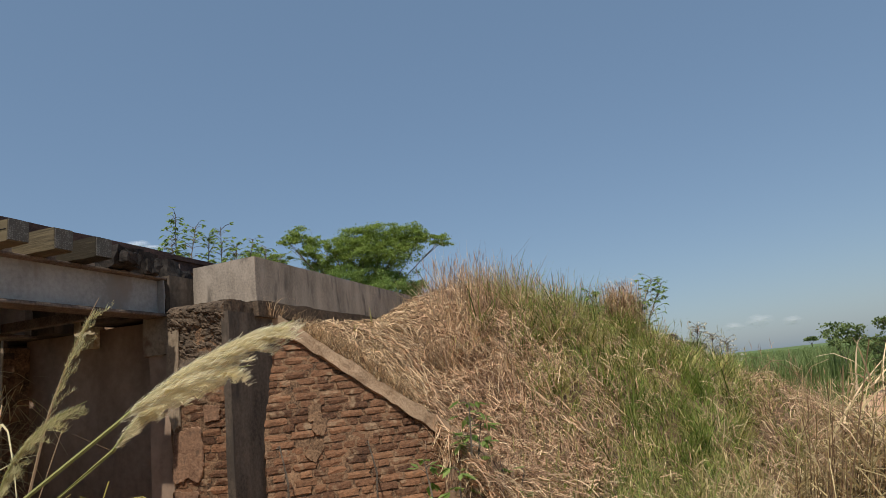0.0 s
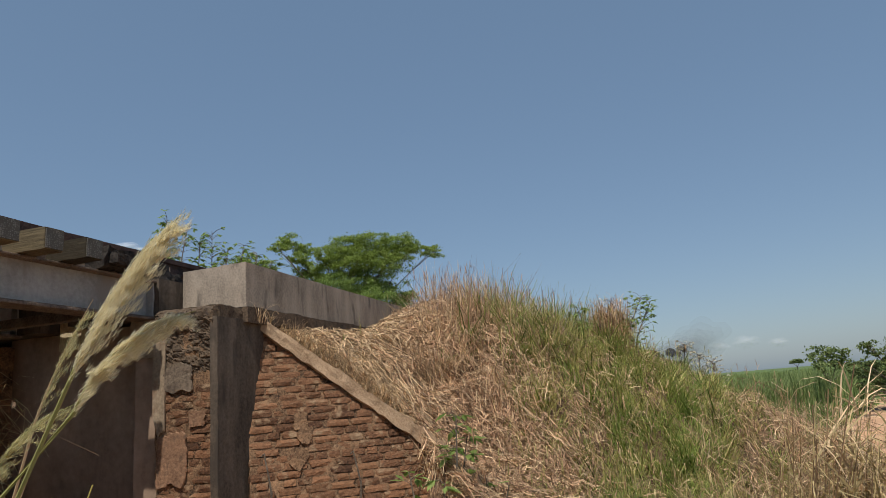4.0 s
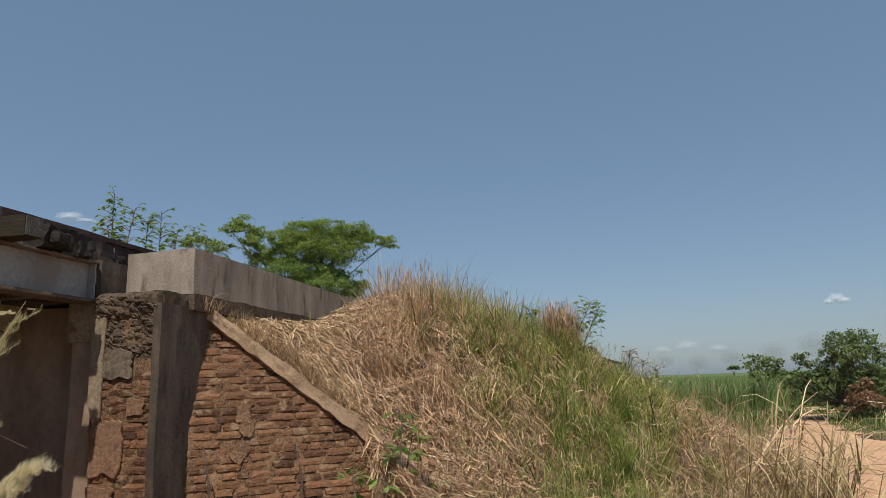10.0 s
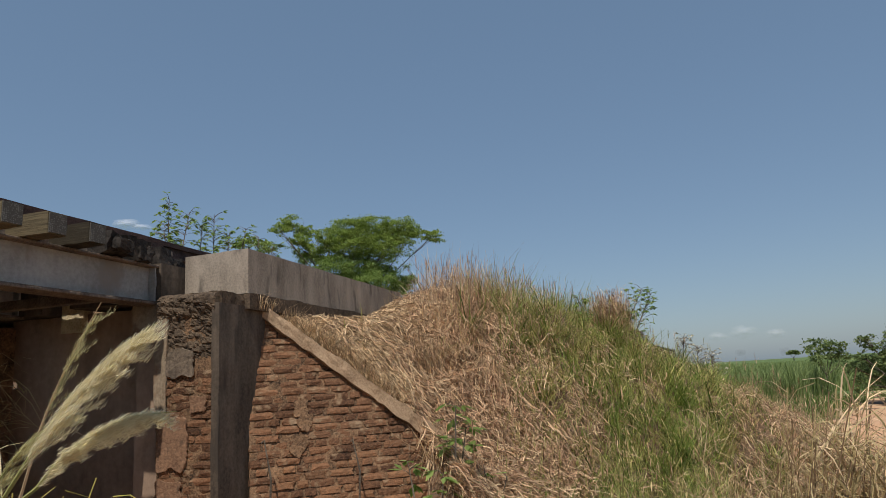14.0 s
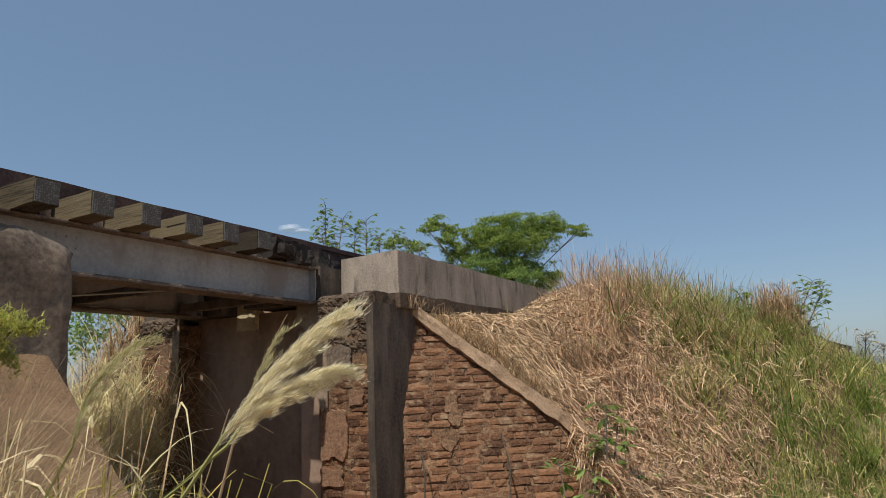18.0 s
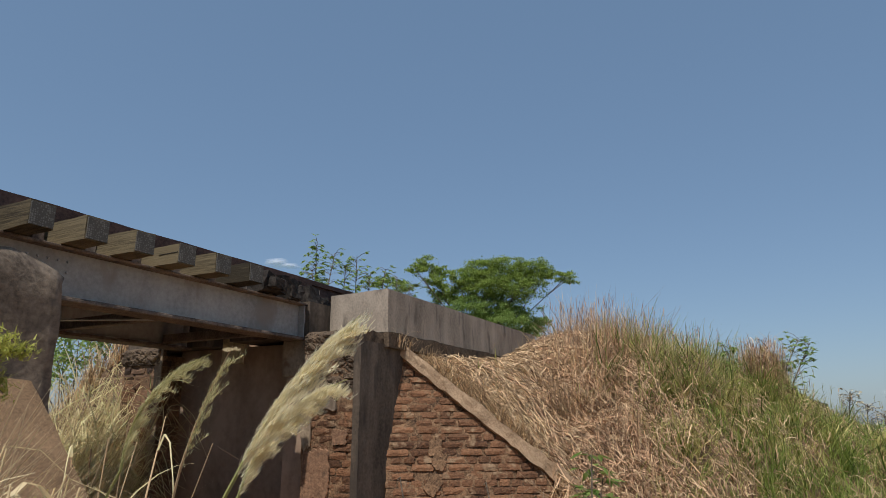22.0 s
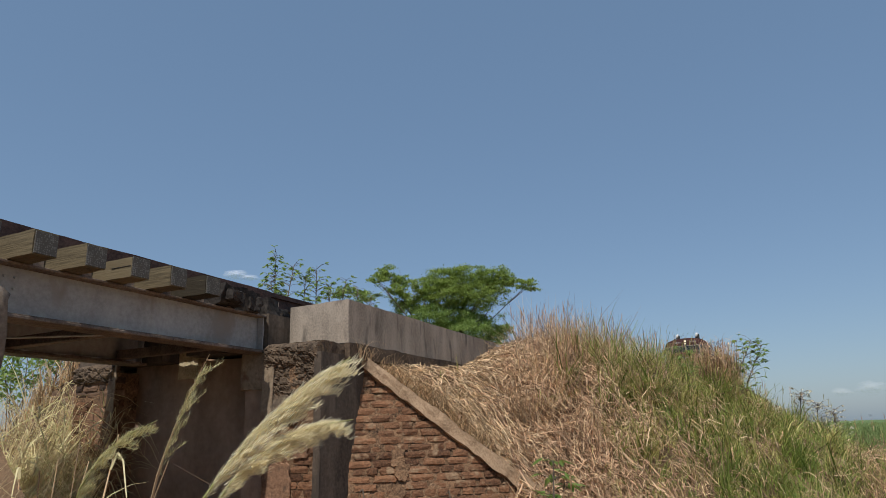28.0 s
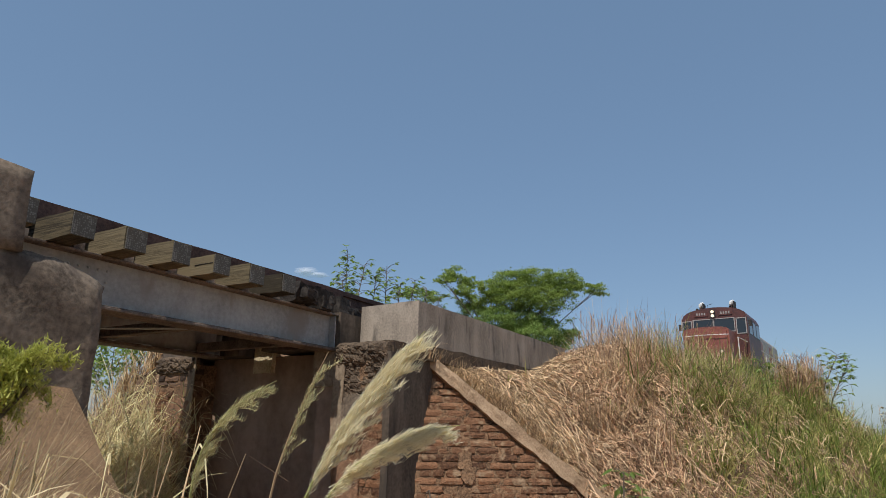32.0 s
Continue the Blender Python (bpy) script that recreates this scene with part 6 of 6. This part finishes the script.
TRAIN = [(0, 128), (4.5, 115), (9, 103), (13, 93), (16, 85), (19, 76), (22, 67.5), (24, 61.5), (26, 52), (27, 47.2), (28, 42.8), (29, 38.6), (30, 34.4), (31, 29.8), (32, 25)]
PLUME_A = [
    (0, -0.269, 1.071, 1.733, 26.6, 63.6, 14.2),
    (0.5, -0.321, 1.083, 1.738, 20.2, 54.7, 6.8),
    (1, -0.393, 1.083, 1.796, 12.3, 24.5, -4.9),
    (1.5, -0.429, 1.083, 1.824, 12.0, 17.5, -7.1),
    (2, -0.450, 1.094, 1.786, 12.5, 17.8, -6.9),
    (2.5, -0.340, 1.072, 1.794, 15.4, 38.0, -1.2),
    (4.5, -0.327, 1.070, 1.795, 15.7, 36.8, -1.7),
    (5, -0.337, 1.094, 1.783, 15.3, 36.6, -3.6),
    (5.5, -0.343, 1.135, 1.772, 20.9, 52.5, 1.7),
    (6, -0.356, 1.163, 1.731, 18.3, 50.8, -2.1),
    (6.5, -0.395, 1.166, 1.717, 16.4, 45.6, -3.6),
    (7, -0.363, 1.141, 1.675, 19.5, 51.0, 1.7),
    (7.5, -0.374, 1.164, 1.693, 31.0, 61.9, 14.3),
    (8, -0.383, 1.208, 1.670, 19.3, 48.2, -1.8),
    (8.5, -0.431, 1.209, 1.713, 18.0, 45.7, -3.4),
    (9, -0.266, 1.144, 1.628, 23.5, 63.4, 6.8),
    (9.5, -0.479, 1.218, 1.654, 22.2, 58.3, 3.8),
    (10, -0.564, 1.230, 1.654, 14.5, 38.0, -5.7),
    (10.5, -0.535, 1.221, 1.692, 14.6, 42.4, -5.5),
    (11, -0.431, 1.183, 1.775, 19.8, 53.8, -0.4),
    (11.5, -0.429, 1.209, 1.748, 19.0, 47.0, -3.6),
    (12, -0.341, 1.159, 1.733, 18.0, 41.7, -3.8),
    (12.5, -0.291, 1.154, 1.716, 21.9, 53.2, 1.7),
    (13, -0.313, 1.152, 1.716, 17.3, 45.0, -3.5),
    (13.5, -0.360, 1.120, 1.723, 17.3, 47.9, 0.1),
    (15.5, -0.517, 1.102, 1.607, 11.4, 28.2, -1.7),
    (16, -0.432, 1.029, 1.749, 12.2, 35.2, 4.0),
    (16.5, -0.387, 0.987, 1.764, 14.5, 41.9, 9.4),
    (17, -0.429, 0.930, 1.754, 11.3, 16.5, 8.0),
    (17.5, -0.424, 0.920, 1.758, 11.9, 22.3, 8.9),
    (18, -0.340, 0.963, 1.732, 16.0, 44.6, 13.4),
    (18.5, -0.332, 0.965, 1.729, 16.6, 43.4, 12.4),
    (19, -0.326, 0.965, 1.713, 18.6, 46.4, 13.7),
    (19.5, -0.294, 0.981, 1.708, 24.5, 50.7, 18.4),
    (20, -0.296, 0.986, 1.686, 26.5, 52.8, 20.1),
    (20.5, -0.319, 0.971, 1.744, 19.4, 38.0, 11.8),
    (21, -0.284, 0.973, 1.733, 19.9, 41.0, 13.8),
    (21.5, -0.316, 0.988, 1.688, 25.2, 52.9, 21.0),
    (22, -0.323, 0.979, 1.736, 18.6, 36.4, 12.1),
    (22.5, -0.350, 0.982, 1.748, 16.9, 28.6, 8.8),
    (23, -0.351, 0.980, 1.756, 17.1, 28.5, 9.3),
    (23.5, -0.355, 0.974, 1.745, 18.0, 30.9, 11.0),
    (24, -0.361, 0.970, 1.742, 16.3, 19.6, 7.6),
    (24.5, -0.276, 0.989, 1.699, 23.6, 50.0, 20.5),
    (26.5, -0.259, 0.938, 1.716, 22.7, 45.7, 20.0),
    (27, -0.304, 0.966, 1.717, 20.6, 40.0, 14.9),
    (27.5, -0.300, 0.982, 1.722, 21.4, 43.5, 13.4),
    (28, -0.302, 0.990, 1.727, 22.6, 45.7, 14.0),
    (28.5, -0.333, 0.979, 1.731, 19.1, 35.2, 10.0),
    (29, -0.318, 0.971, 1.719, 19.1, 35.1, 11.2),
    (29.5, -0.335, 0.972, 1.717, 16.9, 21.5, 7.3),
    (30, -0.278, 0.980, 1.707, 30.4, 58.0, 28.4),
    (30.5, -0.175, 0.979, 1.691, 38.5, 64.8, 38.5),
    (31, -0.206, 0.976, 1.708, 39.3, 65.0, 40.2),
    (31.5, -0.235, 0.978, 1.707, 39.7, 65.0, 40.0),
    (32, -0.283, 0.978, 1.735, 18.9, 33.3, 14.0),
]
PLUME_B = [
    (0, -0.291, 1.124, 1.695, 25.3, 62.2, 12.7),
    (0.5, -0.292, 1.125, 1.712, 23.8, 60.4, 11.1),
    (1, -0.346, 1.126, 1.745, 16.3, 46.2, 1.9),
    (1.5, -0.417, 1.129, 1.793, 13.9, 34.5, -2.8),
    (2, -0.379, 1.121, 1.788, 15.1, 37.8, -1.3),
    (2.5, -0.311, 1.117, 1.751, 20.5, 53.5, 5.9),
    (4.5, -0.342, 1.124, 1.754, 20.8, 52.6, 5.6),
    (5, -0.315, 1.138, 1.751, 22.2, 55.9, 5.8),
    (5.5, -0.319, 1.183, 1.721, 26.4, 60.7, 8.2),
    (6, -0.309, 1.203, 1.677, 35.0, 69.7, 16.7),
    (6.5, -0.356, 1.207, 1.669, 29.8, 66.5, 12.2),
    (7, -0.376, 1.193, 1.644, 37.4, 69.8, 21.9),
    (7.5, -0.362, 1.211, 1.665, 43.9, 69.5, 28.4),
    (8, -0.325, 1.239, 1.648, 38.7, 69.3, 20.4),
    (8.5, -0.377, 1.241, 1.688, 41.7, 71.1, 23.6),
    (9, -0.307, 1.211, 1.551, 24.8, 64.8, 8.3),
    (9.5, -0.408, 1.250, 1.610, 36.6, 70.5, 19.6),
    (10, -0.410, 1.255, 1.541, 13.9, 34.3, -6.9),
    (10.5, -0.517, 1.282, 1.571, 13.8, 39.0, -6.6),
    (11, -0.421, 1.237, 1.709, 27.6, 64.5, 8.7),
    (11.5, -0.391, 1.243, 1.734, 31.4, 64.7, 11.1),
    (12, -0.323, 1.206, 1.697, 41.0, 69.5, 23.2),
    (12.5, -0.278, 1.204, 1.671, 45.0, 71.6, 27.4),
    (13, -0.339, 1.207, 1.693, 31.0, 65.9, 12.8),
    (13.5, -0.371, 1.171, 1.691, 31.6, 67.6, 16.7),
    (15.5, -0.529, 1.143, 1.616, 11.8, 32.2, -0.8),
    (16, -0.394, 1.074, 1.712, 14.2, 45.3, 7.1),
    (16.5, -0.364, 1.029, 1.756, 16.3, 48.2, 11.8),
    (17, -0.355, 0.982, 1.731, 13.8, 38.0, 13.4),
    (17.5, -0.358, 0.976, 1.704, 14.6, 40.7, 14.0),
    (18, -0.341, 1.005, 1.729, 23.0, 59.8, 22.1),
    (18.5, -0.334, 1.011, 1.704, 23.5, 58.6, 21.2),
    (19, -0.316, 1.013, 1.681, 25.8, 59.7, 22.6),
    (19.5, -0.293, 1.026, 1.693, 29.4, 57.7, 24.4),
    (20, -0.290, 1.031, 1.673, 30.5, 57.9, 25.0),
    (20.5, -0.304, 1.022, 1.712, 28.0, 56.2, 23.4),
    (21, -0.280, 1.024, 1.696, 38.2, 65.5, 36.0),
    (21.5, -0.273, 1.036, 1.666, 35.2, 63.5, 32.7),
    (22, -0.333, 1.029, 1.704, 20.0, 41.3, 14.3),
    (22.5, -0.317, 1.033, 1.713, 20.9, 44.2, 15.5),
    (23, -0.313, 1.030, 1.725, 22.4, 47.2, 17.7),
    (23.5, -0.335, 1.024, 1.717, 22.0, 45.1, 17.5),
    (24, -0.330, 1.018, 1.722, 22.4, 45.9, 18.5),
    (24.5, -0.284, 1.029, 1.707, 29.1, 58.2, 27.3),
    (26.5, -0.272, 0.980, 1.710, 30.9, 58.4, 30.4),
    (27, -0.282, 1.009, 1.715, 32.5, 59.9, 30.2),
    (27.5, -0.296, 1.025, 1.713, 25.8, 52.5, 19.3),
    (28, -0.298, 1.035, 1.715, 29.3, 56.8, 22.6),
    (28.5, -0.293, 1.027, 1.706, 28.1, 55.3, 22.3),
    (29, -0.299, 1.010, 1.728, 24.0, 48.8, 18.4),
    (29.5, -0.258, 1.026, 1.678, 31.2, 58.4, 28.2),
    (30, -0.290, 1.029, 1.678, 33.0, 60.4, 31.3),
    (30.5, -0.162, 1.033, 1.646, 46.7, 68.7, 47.4),
    (31, -0.270, 1.016, 1.699, 29.9, 57.5, 29.5),
    (31.5, -0.264, 1.021, 1.699, 26.9, 53.4, 25.2),
    (32, -0.272, 1.025, 1.718, 28.6, 55.5, 27.6),
]
PANICLE_ROWS = [
    (15.5, -0.649, 1.556, 1.561, 13.4, 41.3, 1.8),
    (16.5, -0.842, 1.439, 1.654, 14.3, 40.8, 9.0),
    (17.5, -0.647, 1.346, 1.688, 14.4, 39.8, 13.7),
    (18, -0.796, 1.380, 1.712, 14.7, 39.4, 11.5),
    (18.5, -0.720, 1.398, 1.688, 15.4, 38.5, 10.6),
    (19, -0.686, 1.409, 1.655, 16.2, 37.9, 10.1),
    (19.5, -0.648, 1.438, 1.650, 18.9, 35.9, 10.3),
    (20, -0.745, 1.437, 1.680, 19.5, 36.0, 10.2),
    (20.5, -0.702, 1.419, 1.708, 18.8, 35.8, 10.9),
    (21, -0.674, 1.414, 1.698, 18.6, 36.4, 11.7),
    (21.5, -0.700, 1.415, 1.704, 18.6, 36.3, 11.7),
    (22, -0.695, 1.413, 1.718, 18.6, 36.5, 12.1),
    (22.5, -0.691, 1.425, 1.704, 18.5, 36.2, 11.7),
    (23, -0.759, 1.418, 1.720, 18.7, 36.4, 12.3),
    (23.5, -0.695, 1.419, 1.680, 19.2, 36.3, 13.1),
    (24, -0.706, 1.401, 1.713, 19.2, 36.3, 13.7),
    (24.5, -0.631, 1.424, 1.655, 18.5, 36.1, 13.1),
    (26.5, -0.666, 1.362, 1.676, 19.4, 35.9, 15.0),
    (27, -0.648, 1.403, 1.686, 19.6, 36.6, 13.3),
    (27.5, -0.687, 1.444, 1.664, 19.8, 38.5, 11.0),
    (28, -0.719, 1.474, 1.626, 19.9, 38.0, 10.0),
    (28.5, -0.708, 1.433, 1.700, 19.4, 36.1, 10.4),
    (29, -0.670, 1.416, 1.687, 19.2, 35.2, 11.2),
    (29.5, -0.696, 1.420, 1.658, 19.2, 34.5, 12.1),
    (30, -0.798, 1.419, 1.633, 18.9, 33.8, 12.7),
    (30.5, -0.521, 1.422, 1.604, 18.6, 33.8, 13.3),
    (31, -0.607, 1.396, 1.679, 18.9, 34.2, 14.5),
    (31.5, -0.649, 1.399, 1.687, 19.1, 34.6, 14.2),
    (32, -0.630, 1.409, 1.687, 19.0, 33.8, 14.2),
]
THIN_ROWS = [
    (15.5, -0.599, 1.671, 1.744, 11.3, 27.0, -2.0),
    (16.5, -0.587, 1.580, 1.706, 12.1, 26.7, 5.0),
    (17.5, -0.564, 1.501, 1.708, 12.2, 25.6, 9.7),
    (18, -0.520, 1.543, 1.708, 12.5, 25.2, 7.4),
    (19, -0.534, 1.545, 1.731, 13.9, 23.8, 5.7),
    (20, -0.538, 1.581, 1.703, 17.0, 22.2, 5.0),
    (21, -0.511, 1.564, 1.722, 16.1, 22.5, 6.7),
    (22, -0.635, 1.570, 1.714, 16.1, 22.6, 7.2),
    (23, -0.660, 1.581, 1.699, 16.3, 22.5, 7.3),
    (24, -0.522, 1.558, 1.732, 16.7, 22.5, 8.6),
    (24.5, -0.592, 1.565, 1.711, 16.1, 22.2, 8.2),
    (26.5, -0.531, 1.523, 1.686, 16.9, 22.0, 9.8),
    (27, -0.484, 1.565, 1.679, 17.0, 22.8, 8.1),
    (28, -0.591, 1.594, 1.733, 17.1, 24.2, 4.6),
    (28.5, -0.628, 1.585, 1.705, 17.0, 23.9, 5.7),
    (29, -0.493, 1.570, 1.692, 16.9, 22.9, 6.7),
    (29.5, -0.653, 1.575, 1.664, 17.0, 22.3, 7.5),
    (30, -0.515, 1.569, 1.690, 16.8, 21.5, 8.3),
    (30.5, -0.497, 1.552, 1.703, 16.5, 21.5, 8.9),
    (31, -0.514, 1.549, 1.711, 16.8, 22.0, 10.0),
    (31.5, -0.496, 1.557, 1.706, 17.0, 22.4, 9.7),
    (32, -0.500, 1.559, 1.732, 17.0, 21.5, 9.7),
]


def motions():
    walk(loco, [(t, on_track(s) @ pose(0, -0.1, 0, 0, 0, -3)) for t, s in TRAIN])
    for i, w in enumerate(wagons):
        walk(w, [(t, on_track(s + 15.4 + 12.2 * i)) for t, s in TRAIN])
    walk(plume_a, [(t, pose(*p)) for t, *p in PLUME_A])
    walk(plume_b, [(t, pose(*p)) for t, *p in PLUME_B])
    first, thin = PANICLE_ROWS[0], THIN_ROWS[0]
    walk(panicle, [(0, pose(*first[1:]))] + [(t, pose(*p)) for t, *p in PANICLE_ROWS])
    walk(panicle_thin, [(0, pose(*thin[1:]))] + [(t, pose(*p)) for t, *p in THIN_ROWS])
    for puff, (a, z, va, vz, r) in zip(smoke, DRIFT):
        rows = []
        for t in (0, 4, 8, 10, 12, 14, 18, 24, 32):
            d, b = 130 + 60 * max(0, t - 8), radians(a + va * (min(t, 12) - 8))
            rows.append((t, Matrix.Translation((math.sin(b) * d, math.cos(b) * d, 1.8 + z + vz * (t - 8))) @ pose(0, 0, 0, 0, 0, -a)))
        walk(puff, rows)


motions()
